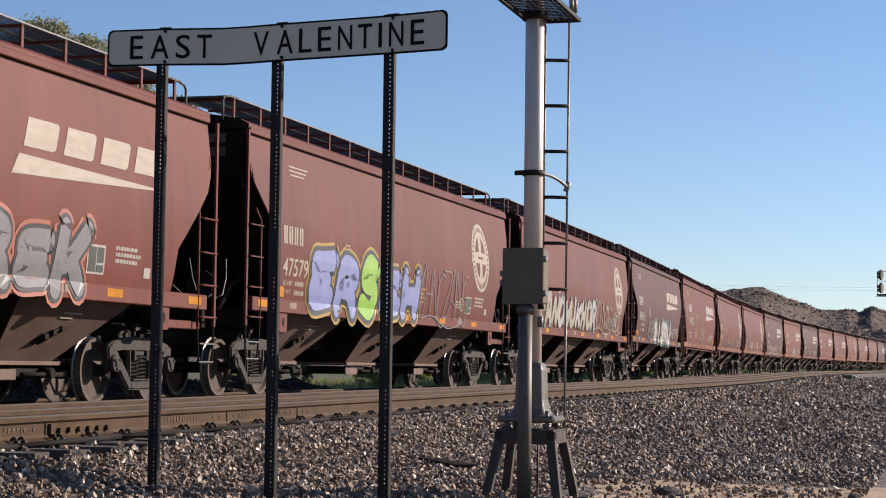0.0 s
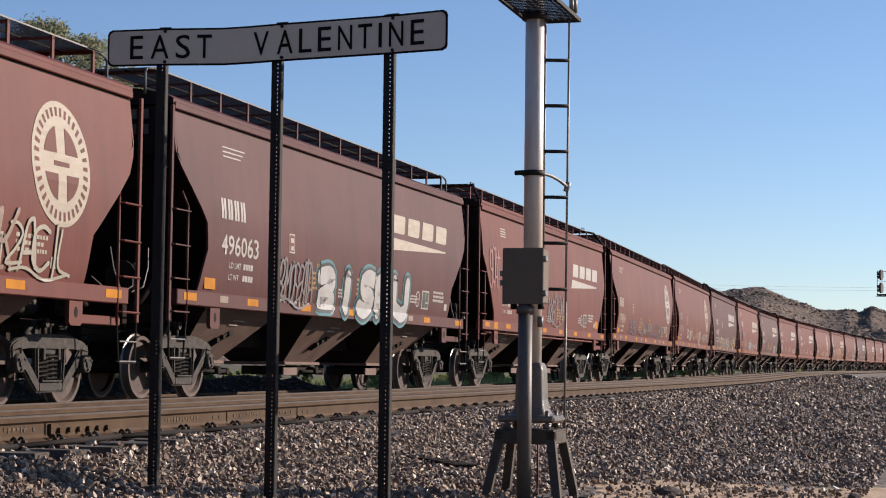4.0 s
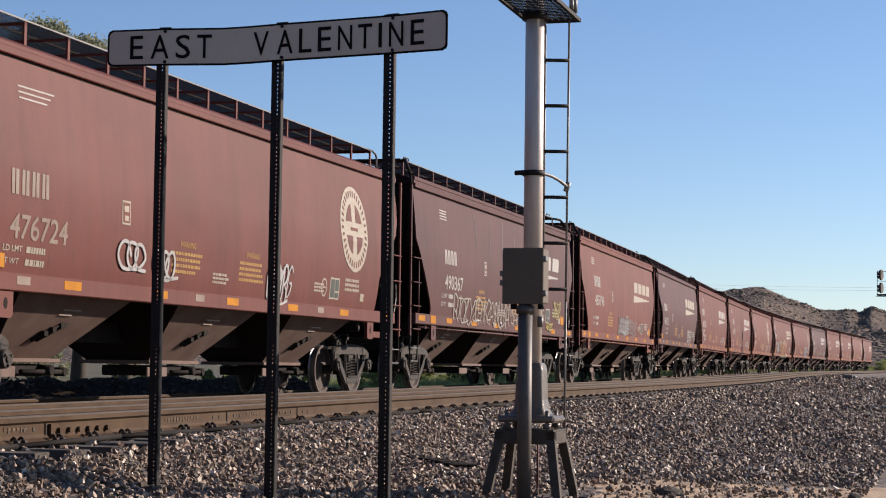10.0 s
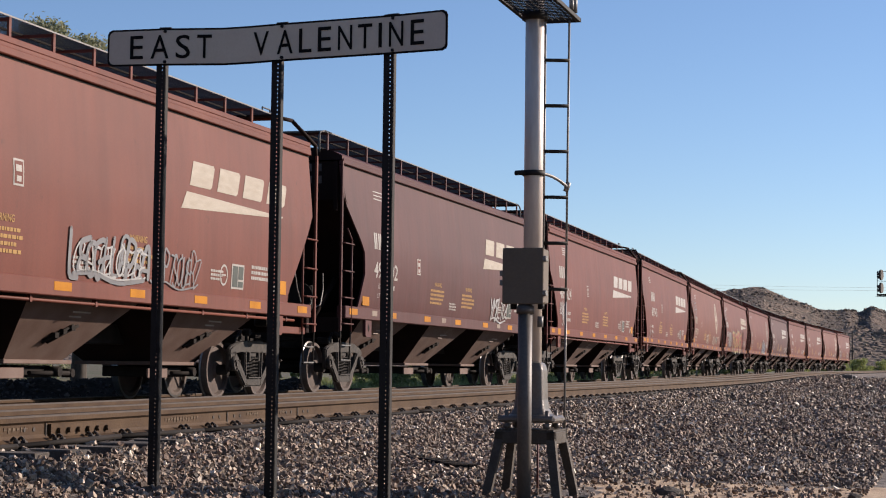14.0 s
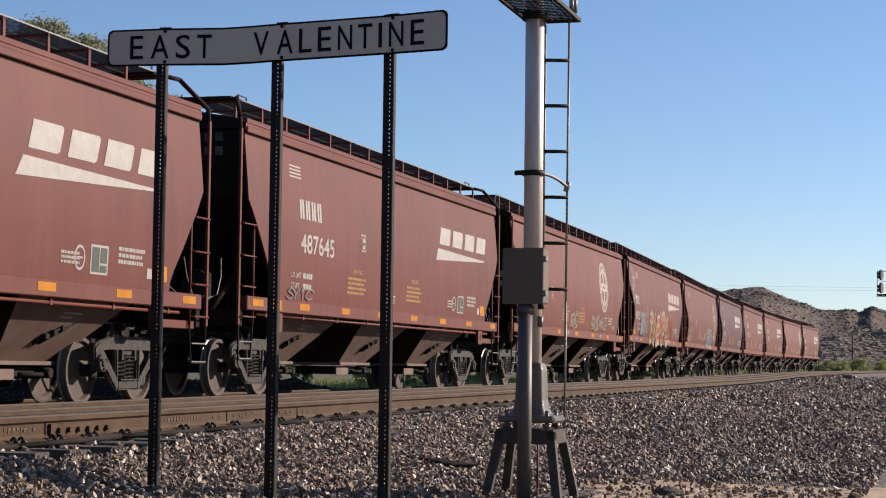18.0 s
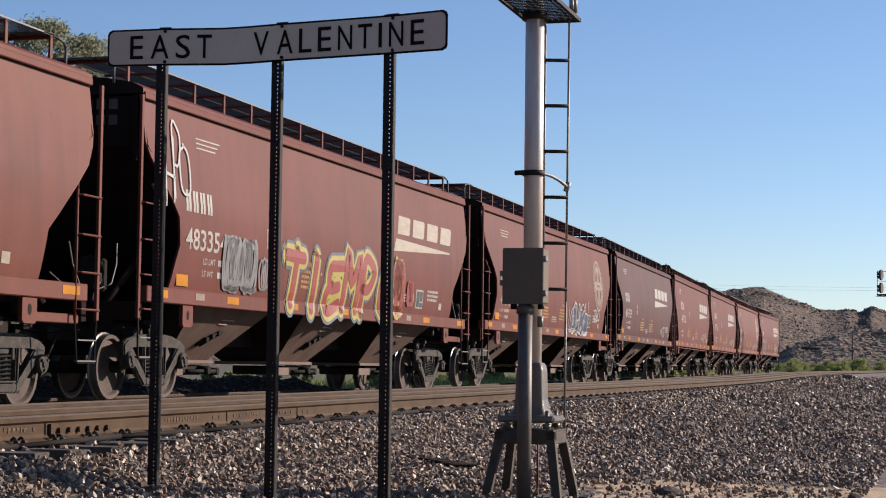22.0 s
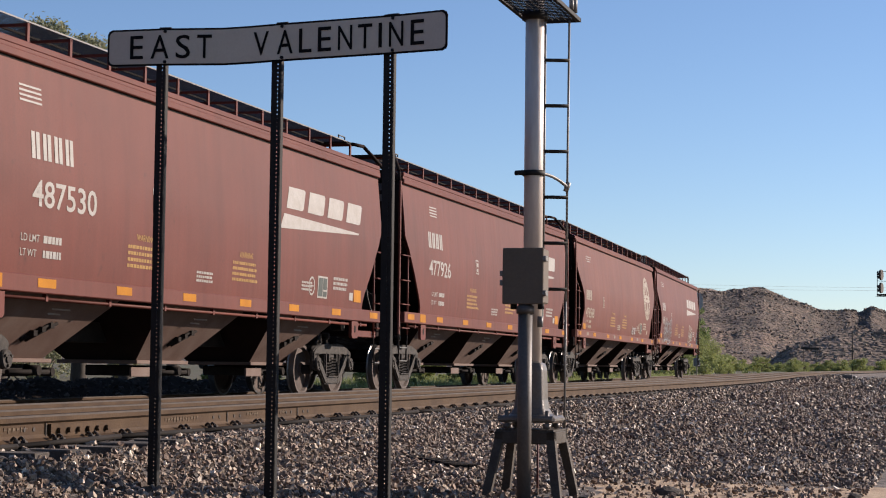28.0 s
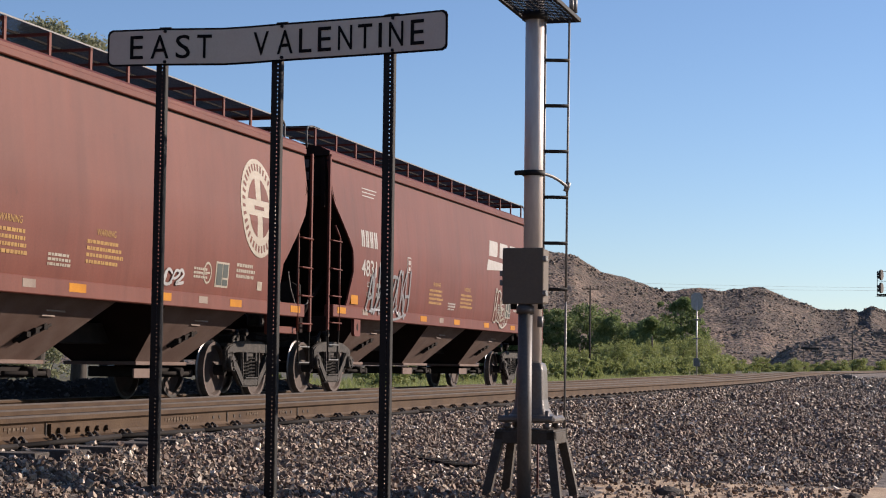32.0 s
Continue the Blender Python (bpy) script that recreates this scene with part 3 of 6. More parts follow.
def rock_material():
    """Weathered granite slopes: broad tones, a mosaic of blocks and dark dots of brush."""
    m, nodes, links, b = material("rocky_desert_hillside", 0.95)
    broad, _ = tint(m, nodes, links, 0.012, [(0.6, 0.57, 0.56), (0.95, 0.95, 0.95), (1.25, 1.2, 1.16)], detail=10, places=[0.36, 0.5, 0.64])
    rock, rh = tint(m, nodes, links, 0.14, low([(0.19, 0.132, 0.1), (0.3, 0.213, 0.158), (0.4, 0.285, 0.213), (0.52, 0.39, 0.3)]), detail=12, places=[0.32, 0.44, 0.55, 0.7])
    c = mix(nodes, links, "MULTIPLY", 1.0, rock, broad)
    tc = nodes.new("ShaderNodeTexCoord")
    blocks = nodes.new("ShaderNodeTexVoronoi")
    blocks.inputs["Scale"].default_value = 0.36
    links.new(tc.outputs["Object"], blocks.inputs["Vector"])
    tone = nodes.new("ShaderNodeSeparateColor")
    links.new(blocks.outputs["Color"], tone.inputs[0])
    ramp = nodes.new("ShaderNodeValToRGB")
    ramp.color_ramp.elements[0].color, ramp.color_ramp.elements[1].color = (0.72, 0.72, 0.72, 1), (1.35, 1.33, 1.3, 1)
    links.new(tone.outputs["Red"], ramp.inputs[0])
    c = mix(nodes, links, "MULTIPLY", 0.8, c, ramp.outputs["Color"])
    dots = nodes.new("ShaderNodeTexVoronoi")
    dots.inputs["Scale"].default_value = 0.19
    links.new(tc.outputs["Object"], dots.inputs["Vector"])
    near = nodes.new("ShaderNodeValToRGB")
    near.color_ramp.elements[0].position, near.color_ramp.elements[1].position = 0.26, 0.36
    near.color_ramp.elements[0].color, near.color_ramp.elements[1].color = (1, 1, 1, 1), (0, 0, 0, 1)
    links.new(dots.outputs["Distance"], near.inputs[0])
    c = mix(nodes, links, "MIX", near.outputs["Color"], c, rgba((0.034, 0.032, 0.017)))
    links.new(c, b.inputs["Base Color"])
    high = nodes.new("ShaderNodeMath")
    high.operation = "SUBTRACT"
    links.new(rh, high.inputs[0])
    links.new(blocks.outputs["Distance"], high.inputs[1])
    bump(nodes, links, b, high.outputs[0], 1.0, 1.5)
    return m


boulder_mat = island_material("granite_boulder", [(0.24, 0.175, 0.13), (0.34, 0.25, 0.19), (0.42, 0.31, 0.235), (0.52, 0.4, 0.3), (0.8, 0.64, 0.5)], 0.9, 0.4, 0.8)


def hill_mesh(name, dist, ridge, depth, seed, rough, foot=-2.0, label="", fine=(930, 1600), boulders=9000):
    """A rocky ridge whose skyline follows elevations given by bearing; it falls towards the camera and away behind."""
    bm = bmesh.new()
    xs, ys = [r[0] for r in ridge], [r[1] for r in ridge]
    rows = 44
    cols = sorted(set(np.linspace(xs[0], xs[-1], 60)) | set(np.arange(max(fine[0], xs[0]), min(fine[1], xs[-1]), 2.6)))

    def height(px, u):
        top = max(0.0, (650.9 + 0.0122 * (px - 784) - np.interp(px, xs, ys)) / 3242.0) * dist + 2.5
        r = dist - depth * (1 - u)
        x, y = r * (px - 782) / 3242.0, r
        n1 = noise.fractal((x / 120, y / 120, seed), 0.9, 2.1, 5)
        n2 = noise.turbulence((x / 26, y / 26, seed + 5), 4, True)
        return x, y, foot + top * u ** 1.6 + rough * (n1 * 14 * u * (1 - 0.8 * u) + (n2 - 0.5) * 5.0 * min(1, u * 2.5) * (1 - 0.55 * u))

    grid = []
    for px in cols:
        col = [bm.verts.new(height(px, j / rows)) for j in range(rows + 1)]
        col.append(bm.verts.new((dist * 1.25 * (px - 782) / 3242.0, dist * 1.25, foot)))
        grid.append(col)
    for a, b in zip(grid, grid[1:]):
        for j in range(len(a) - 1):
            bm.faces.new((a[j], b[j], b[j + 1], a[j + 1])).smooth = True
    hill = solid(name, bm, rock_material(), label, "hill", kind="structure", smooth=True)
    rng = np.random.default_rng(int(seed * 10))
    spots = np.array([height(px, u) for px, u in zip(rng.uniform(max(fine[0], xs[0]), min(fine[1], xs[-1]), boulders), rng.uniform(0.05, 1.0, boulders) ** 0.7)])
    keep = np.array([noise.noise((p[0] / 45, p[1] / 45, seed)) > rng.uniform(-0.5, 0.15) for p in spots])
    spots = spots[keep]
    stones("boulders", "pale granite boulders strewn over the hillside", spots, rng.uniform(0, 1, len(spots)) ** 7 * 2.4 + 0.5, int(seed) + 40, boulder_mat)
    crest = np.array([height(px, u) for px, u in zip(rng.uniform(max(fine[0], xs[0]), min(fine[1], xs[-1]), boulders // 16), rng.uniform(0.9, 1.0, boulders // 16))])
    crest = crest[np.array([noise.noise((p[0] / 30, p[1] / 30, seed + 2)) > -0.1 for p in crest])]
    stones("crest_boulders", "rounded granite boulders along the crest of the hill", crest, rng.uniform(0, 1, len(crest)) ** 3 * 3.0 + 0.9, int(seed) + 60, boulder_mat)
    return hill


hill_mesh("hill_ridge", 1500.0, RIDGE, 620.0, 3.0, 1.0, label="rocky brown desert hill with boulders and scrub", boulders=20000)
hill_mesh("hill_spur", 1000.0, [(1360, 640), (1400, 612), (1440, 600), (1480, 588), (1530, 584), (1580, 580), (1700, 570), (2000, 600), (2200, 640)], 160.0, 9.0, 0.55, label="dark low rocky spur before the main ridge", boulders=1800)


# ---- trees and bushes ----
def leaf_cloud(name, clumps, per, size, mat, parent, rng, flat=0.8):
    """Many small leaf blades gathered round clump centres (x, y, z, radius)."""
    c = np.array(clumps)
    n = len(c) * per
    base = np.repeat(c, per, axis=0)
    d = rng.normal(size=(n, 3))
    d /= np.linalg.norm(d, axis=1, keepdims=True)
    r = base[:, 3:4] * rng.uniform(0.25, 1.0, (n, 1)) ** 0.6
    p = base[:, :3] + d * r * np.array([1, 1, flat])
    a, b = rng.normal(size=(n, 3)), rng.normal(size=(n, 3))
    a /= np.linalg.norm(a, axis=1, keepdims=True)
    b -= a * (a * b).sum(1, keepdims=True)
    b /= np.linalg.norm(b, axis=1, keepdims=True)
    s = size * rng.uniform(0.6, 1.4, (n, 1))
    v = np.stack([p - a * s, p + b * s * 0.45, p + a * s, p - b * s * 0.45], 1).reshape(-1, 3)
    k = np.arange(n)[:, None] * 4
    tris = np.concatenate([k + np.array([[0, 1, 2]]), k + np.array([[0, 2, 3]])], 1).reshape(-1, 3)
    ob = new(name, mesh_np(name, v, tris, mat))
    ob.parent = parent
    return ob


def tree(x, y, z, height, width, mat, label, seed, per=70, clumps=70, leaf=0.16, start=0.25, group="trees"):
    rng, nrg = random.Random(seed), np.random.default_rng(seed)
    t = thing("tree", label, "tree", group, at=pose(x, y, z))
    bm = bmesh.new()
    lean = Vector((rng.uniform(-0.06, 0.06), rng.uniform(-0.06, 0.06), 1))
    last, r = Vector((0, 0, -0.15)), 0.026 * height
    knots = []
    for i in range(1, 7):
        p = lean * height * 0.8 * i / 6 + Vector((rng.uniform(-0.02, 0.02), rng.uniform(-0.02, 0.02), 0)) * height
        tube(bm, last, p, r, r * 0.76, 8, caps=False)
        last, r = p, r * 0.76
        knots.append((p, r))
    spots = []
    for i in range(14):
        p, r = knots[min(5, 1 + i // 3)]
        ang = i * 2.4 + rng.uniform(-0.4, 0.4)
        reach = width * 0.5 * rng.uniform(0.5, 0.95)
        q = p + Vector((math.cos(ang) * reach, math.sin(ang) * reach, height * rng.uniform(0.02, 0.2)))
        m = (p + q) / 2 + Vector((0, 0, height * 0.04))
        tube(bm, p, m, r * 0.7, r * 0.4, 6, caps=False)
        tube(bm, m, q, r * 0.4, r * 0.12, 5, caps=False)
        spots += [q, m]
    part("trunk", bm, bark_mat, t, "grey bark trunk and limbs")
    cl = []
    for i in range(clumps):
        if i < len(spots):
            c = spots[i]
        else:
            ang, u = rng.uniform(0, 6.283), rng.uniform(start, 1.0)
            rad = width * 0.5 * math.sin(math.pi * min(1, (u - start) / (1 - start) * 0.8 + 0.2)) ** 0.7 * rng.uniform(0.45, 1.0)
            c = Vector((math.cos(ang) * rad, math.sin(ang) * rad, u * height))
        cl.append((c.x, c.y, min(c.z, height * 0.97), width * rng.uniform(0.06, 0.14)))
    leaf_cloud("crown", cl, per, leaf, mat, t, nrg)
    return t


def bush(x, y, z, height, width, mat, label, seed, per=60, clumps=16, leaf=0.12, group="bushes", name="bush"):
    rng, nrg = random.Random(seed), np.random.default_rng(seed)
    t = thing(name, label, "bush", group, at=pose(x, y, z))
    bm = bmesh.new()
    cl = []
    for i in range(clumps):
        ang, u = rng.uniform(0, 6.283), rng.uniform(0.1, 1.0)
        rad = width * 0.5 * (1 - 0.55 * u) * rng.uniform(0.2, 1.0)
        c = Vector((math.cos(ang) * rad, math.sin(ang) * rad, u * height * 0.86))
        if i % 3 == 0:
            tube(bm, (c.x * 0.2, c.y * 0.2, -0.1), c, 0.02 + 0.006 * height, 0.008, 5, caps=False)
        cl.append((c.x, c.y, c.z, height * rng.uniform(0.12, 0.22)))
    part("stem", bm, bark_mat, t, "thin brown stems")
    leaf_cloud("leaves", cl, per, leaf, mat, t, nrg)
    return t


def spot(px, dist):
    """A plan position by bearing across the view and distance ahead."""
    return (px - 781.4) / 3242.0 * dist, dist


def build_plants():
    # tall tree behind the train, its crown showing over the cars
    for px, d, h, w, sd in ((60, 62, 12.55, 5.4, 11), (140, 63, 12.2, 5.4, 12), (222, 66, 11.3, 4.8, 13), (306, 66, 10.5, 3.8, 14), (0, 70, 11.2, 4.6, 15)):
        x, y = spot(px, d)
        tree(x, y, -0.4, h, w, leaf_olive, "olive-green cottonwood tree behind the train", sd, per=90, clumps=210, leaf=0.07, start=0.5)
    # dark trees beyond the curve
    for px, d, h, w, sd in ((985, 300, 10.5, 9, 21), (1035, 305, 11.5, 12, 22), (1085, 300, 9.5, 9, 23), (1150, 296, 9.0, 9, 24), (1207, 290, 12.2, 8.5, 25), (1180, 310, 9.5, 8, 26), (935, 300, 9.5, 10, 27), (880, 300, 9, 9, 28), (1120, 310, 8.5, 8, 29)):
        x, y = spot(px, d)
        tree(x, y, -0.5, h, w, leaf_dark, "dark green broad-crowned tree beyond the track", sd, per=110, clumps=110, leaf=0.21, start=0.06, group="far trees")
    rng = random.Random(77)
    for i in range(46):
        px = 940 + i * 14.2 + rng.uniform(-6, 6)
        d = rng.uniform(205, 275) if px < 1300 else rng.uniform(290, 420)
        h = rng.uniform(3.2, 5.4) if px < 1290 else rng.uniform(2.2, 3.8)
        x, y = spot(px, d)
        bush(x, y, -0.5, h, h * rng.uniform(1.2, 1.8), leaf_light, "yellow-green desert bush in the line beyond the track", 300 + i, per=130, clumps=26, leaf=0.1, group="bushes beyond the track")
    for i in range(26):
        px = 1200 + i * 17 + rng.uniform(-9, 9)
        d = rng.uniform(430, 640)
        h = rng.uniform(1.6, 3.4)
        x, y = spot(px, d)
        bush(x, y, -0.6, h, h * rng.uniform(1.6, 2.6), scrub_mat, "grey-green scrub bush on the far flat", 400 + i, per=36, clumps=12, leaf=0.42, group="far scrub")
    # low bushes and grass seen under the cars
    for i in range(22):
        s, q = 22 + i * 2.4 + rng.uniform(-1, 1), -rng.uniform(7, 15)
        x, y, _ = place(s, q)
        h = rng.uniform(0.5, 1.1)
        bush(x, y, ground_z(q) + grade(s), h, h * rng.uniform(1.4, 2.2), leaf_light, "low bright green weed clump behind the train", 500 + i, per=70, clumps=12, leaf=0.07, group="weeds behind the track", name="weed_clump")
    for i in range(14):
        s, q = -26 + i * 6 + rng.uniform(-2, 2), -rng.uniform(17, 26)
        x, y, _ = place(s, q)
        h = rng.uniform(1.6, 3.0)
        bush(x, y, ground_z(q) + grade(s), h, h * rng.uniform(1.1, 1.5), leaf_olive, "olive bush behind the train", 560 + i, per=90, clumps=20, leaf=0.1, group="bushes behind the train")
    for i in range(46):
        s, q = 62 + i * 2.6 + rng.uniform(-2, 2), -rng.uniform(6, 16)
        x, y, _ = place(s, q)
        h = rng.uniform(0.6, 1.3) * (1 + (s - 62) / 110)
        bush(x, y, ground_z(q) + grade(s) - 0.05, h, h * rng.uniform(1.6, 2.4), leaf_light, "low green bush beside the main track", 640 + i, per=60, clumps=14, leaf=0.1, group="low bushes beside the track")
    # grass verge
    nrg = np.random.default_rng(3)
    n = 26000
    s, q = nrg.uniform(18, 130, n), -nrg.uniform(4.2, 14, n)
    base = np.array([(*place(float(a), float(b))[:2], ground_z(float(b)) + grade(float(a)) - 0.02) for a, b in zip(s, q)])
    h = nrg.uniform(0.12, 0.42, (n, 1))
    side = nrg.normal(size=(n, 3)) * np.array([1, 1, 0])
    side /= np.linalg.norm(side, axis=1, keepdims=True)
    tip = base + np.concatenate([nrg.normal(0, 0.07, (n, 2)), h], 1)
    v = np.stack([base - side * 0.012, base + side * 0.012, tip], 1).reshape(-1, 3)
    ob = new("grass", mesh_np("grass", v, np.arange(n * 3).reshape(-1, 3), leaf_light))
    tagged(ob, "bright green grass verge behind the main track", "grass", kind="stuff")


build_plants()


# ---- poles and signals in the distance ----
def far_things():
    for px, d, h, arm, lab in ((1043, 240, 12.0, 0.0, "dark weathered wooden utility pole"), (1507, 330, 8.4, 0.0, "thin dark wooden pole"), (1443, 420, 5.6, 0.0, "thin dark pole"), (1153, 225, 5.2, 0.0, "short grey relay pole")):
        x, y = spot(px, d)
        t = thing("utility_pole", lab + " beyond the track", "pole", "utility poles", at=pose(x, y, -0.6))
        bm = bmesh.new()
        tube(bm, (0, 0, -0.3), (0, 0, h), 0.15, 0.1, 8)
        part("pole", bm, wood_mat, t)
        if h > 10:
            bm = bmesh.new()
            box(bm, -1.1, 1.1, -0.06, 0.06, h - 0.5, h - 0.38, 0.01)
            for k in (-1.0, -0.4, 0.4, 1.0):
                tube(bm, (k, 0, h - 0.38), (k, 0, h - 0.2), 0.05, 0.03, 6)
            part("crossarm", bm, wood_mat, t)
    # two-legged board on the far flat
    x, y = spot(1432, 420)
    t = thing("sign_board", "low dark board on two posts on the far flat", "sign", at=pose(x, y, -0.6))
    bm = bmesh.new()
    box(bm, -2.0, 2.0, -0.05, 0.05, 6.2, 6.7, 0.02)
    part("board", bm, wood_mat, t)
    for k in (-1.4, 1.4):
        bm = bmesh.new()
        tube(bm, (k, 0.1, -0.2), (k, 0.1, 6.6), 0.07, n=6)
        part("post", bm, wood_mat, t)
    # block signal seen from behind
    x, y = spot(1232, 175)
    t = thing("block_signal", "silver railway signal mast with a grey backing plate beyond the curve", "railway signal", at=pose(x, y, -0.45))
    bm = bmesh.new()
    tube(bm, (0, 0, -0.2), (0, 0, 7.6), 0.07, n=10)
    tube(bm, (0, 0, -0.1), (0, 0, 0.5), 0.17, 0.12, n=10)
    part("mast", bm, alu_mat, t, "silver mast")
    bm = bmesh.new()
    prism(bm, [(-0.55, 7.05), (-0.3, 6.7), (0.3, 6.7), (0.55, 7.05), (0.55, 8.0), (0.28, 8.35), (-0.28, 8.35), (-0.55, 8.0)], -0.03, 0.05)
    part("backing_plate", bm, plate_mat, t, "pale grey backing plate")
    bm = bmesh.new()
    box(bm, -0.3, 0.3, -0.2, 0.2, 1.3, 2.1, 0.03)
    part("relay_case", bm, galv_mat, t)
    for z in (3.9, 5.7):
        bm = bmesh.new()
        box(bm, -0.35, 0.4, -0.08, 0.08, z, z + 0.12, 0.02)
        part("bracket", bm, galv_mat, t)
    # colour-light signal on a bracket arm at the edge of the view
    d = 118.0
    x, y = spot(1581, d)
    t = thing("bracket_signal", "dark colour-light railway signal with two heads on a bracket arm", "railway signal", at=pose(x, y, -0.5))
    bm = bmesh.new()
    tube(bm, (0, 0, -0.2), (0, 0, 8.9), 0.11, n=10)
    part("mast", bm, alu_mat, t)
    bm = bmesh.new()
    box(bm, -1.1, 0.2, -0.06, 0.06, 5.93, 6.03, 0.01)
    box(bm, -1.1, 0.2, -0.35, 0.35, 5.87, 5.91, 0.01)
    part("bracket_arm", bm, dark_steel, t)
    bm = bmesh.new()
    for k in (-1.08, -0.3):
        tube(bm, (k, 0, 5.9), (k, 0, 7.5), 0.02, n=6)
    for z in (6.86, 7.48):
        tube(bm, (-1.08, 0, z), (-0.3, 0, z), 0.02, n=6)
    part("guard_frame", bm, galv_mat, t)
    for z in (6.42, 7.26):
        bm = bmesh.new()
        tube(bm, (-0.88, 0.03, z), (-0.78, -0.03, z), 0.34, n=20)
        h = part("signal_head", bm, rail_dark, t, "round dark signal head")
        bm = bmesh.new()
        for a in (0.5, 2.6, 4.7):
            cy, cz = 0.15 * math.cos(a), z + 0.15 * math.sin(a)
            tube(bm, (-0.92 + cy * 0.5, 0.05 + cy, cz), (-1.04 + cy * 0.5, 0.1 + cy, cz), 0.1, n=10, caps=False)
        part("hood", bm, rail_dark, h)
    # switch machine and its connection beside the near track
    t = thing("switch_machine", "dark low switch machine with pale rods beside the track", "switch machine", at=at_line(86.0, 8.0, -0.22))
    bm = bmesh.new()
    box(bm, -0.4, 0.3, -0.3, 0.3, -0.05, 0.28, 0.04)
    part("case", bm, pipe_mat, t)
    bm = bmesh.new()
    tube(bm, (0.2, -0.35, 0.15), (0.6, -0.45, 0.2), 0.1, n=10)
    box(bm, -0.36, 0.26, -0.28, 0.28, 0.284, 0.32, 0.015)
    tube(bm, (0.4, 0.2, 0.0), (0.4, 0.2, 0.3), 0.06, n=8)
    part("motor", bm, galv_mat, t, "pale motor housing")
    bm = bmesh.new()
    tube(bm, (0.0, 0.2, 0.12), (0.0, 1.6, 0.12), 0.03, n=6)
    part("throw_rod", bm, rail_mat, t)
    # line wires
    for i, z in enumerate((11.9, 11.4)):
        bm = bmesh.new()
        a, b = spot(1043, 240), spot(1900, 400)
        pts = [(a[0] + (b[0] - a[0]) * k / 16, a[1] + (b[1] - a[1]) * k / 16, z + (k / 16) * 8.3 - 0.7 * math.sin(math.pi * k / 16)) for k in range(17)]
        wire(bm, pts, 0.012, 4)
        solid("line_wire", bm, galv_mat, "thin overhead line wire", "wire", "line wires")


far_things()


# ---- the train ----
class Car:
    """Sizes of one kind of covered hopper; x along the car, the camera's side at -y, z from the railhead."""

    def __init__(self, length, smooth_side):
        self.length, self.b = length, smooth_side
        self.end = length / 2 - (0.75 if smooth_side else 0.85)
        self.knee = 3.45 if smooth_side else 3.1

    def half_width(self, z):
        mid = 1.59 if self.b else 1.55
        low, high = (1.47, 1.42) if self.b else (1.49, 1.42)
        return float(np.interp(z, [1.3, 1.75, 2.3, 2.8, 3.4, 4.25], [low, (low + mid * 2) / 3, mid, mid - 0.005, (mid * 1.6 + high) / 2.6, high]))

    def end_x(self, z, e=-1):
        if self.b and e > 0:
            return self.end - float(np.interp(z, [1.6, 2.2, 2.7, 3.1, 3.45], [1.4, 1.28, 0.68, 0.2, 0.0]))
        if self.b:
            return self.end - float(np.interp(z, [1.5, 1.8, 2.2, 2.6, 3.0, 3.35, 3.55], [0.8, 0.88, 1.05, 1.0, 0.55, 0.14, 0.0]))
        return self.end - float(np.interp(z, [1.75, 3.1], [1.12, 0.0]))


SILL_LOW, SILL_HIGH, EAVE = 1.34, 1.58, 4.25
end_paint = simple("faint_end_lettering", [(0.14, 0.11, 0.1), (0.3, 0.25, 0.22)], 6.0, 0.8, bumpy=0.0)


def side_sheet(car, side):
    bm = bmesh.new()
    zs = [SILL_HIGH - 0.02, 1.7, 1.85, 2.05, 2.2, 2.4, 2.6, 2.8, 3.0, 3.1, 3.2, 3.35, 3.55, 3.9, 4.2]
    cols = 24
    if side:
        for inner in (0, 1):
            grid = [[bm.verts.new((-car.end_x(z) + (car.end_x(z) + car.end_x(z, 1)) * i / cols, side * (car.half_width(z) - 0.035 * inner), z)) for i in range(cols + 1)] for z in zs]
            for a, b in zip(grid, grid[1:]):
                for i in range(cols):
                    bm.faces.new((a[i], a[i + 1], b[i + 1], b[i])).smooth = True
            if inner == 0:
                outer = grid
            else:
                for e in (0, cols):
                    for j in range(len(zs) - 1):
                        bm.faces.new([bm.verts.new(v.co) for v in (outer[j][e], outer[j + 1][e], grid[j + 1][e], grid[j][e])])
    return bm


def end_sheet(car, e):
    bm = bmesh.new()
    w1, w2 = car.half_width(4.2) - 0.03, car.half_width(3.0) - 0.04
    x = e * (car.end - 0.05)
    # The last point adds a floor plate that keeps light out of the hollow body.
    pts = [(x, 4.2, w1), (x, car.knee + 0.05, w2), (e * (car.end - 2.9), 1.5, w2 - 0.05), (0, 1.5, w2 - 0.05)]
    rows = [[bm.verts.new((px, s * w, z)) for s in (-1, -0.5, 0, 0.5, 1)] for px, z, w in pts]
    for a, b in zip(rows, rows[1:]):
        for i in range(4):
            bm.faces.new((a[i], a[i + 1], b[i + 1], b[i]))
    return bm


def roof_shell(car):
    bm = bmesh.new()
    prof = [(-1.46, EAVE - 0.03), (-1.46, EAVE + 0.05), (-1.3, EAVE + 0.13), (-0.9, EAVE + 0.2), (-0.45, EAVE + 0.235), (0, EAVE + 0.245)]
    prof += [(-y, z) for y, z in prof[-2::-1]]
    rings = [[bm.verts.new((x, y, z)) for y, z in prof] for x in np.linspace(-car.end - 0.02, car.end + 0.02, 9)]
    for a, b in zip(rings, rings[1:]):
        for i in range(len(prof) - 1):
            bm.faces.new((a[i], a[i + 1], b[i + 1], b[i]))
    for r in (rings[0], rings[-1]):
        bm.faces.new(r).material_index = 1
    return bm


wheel_cache = {}


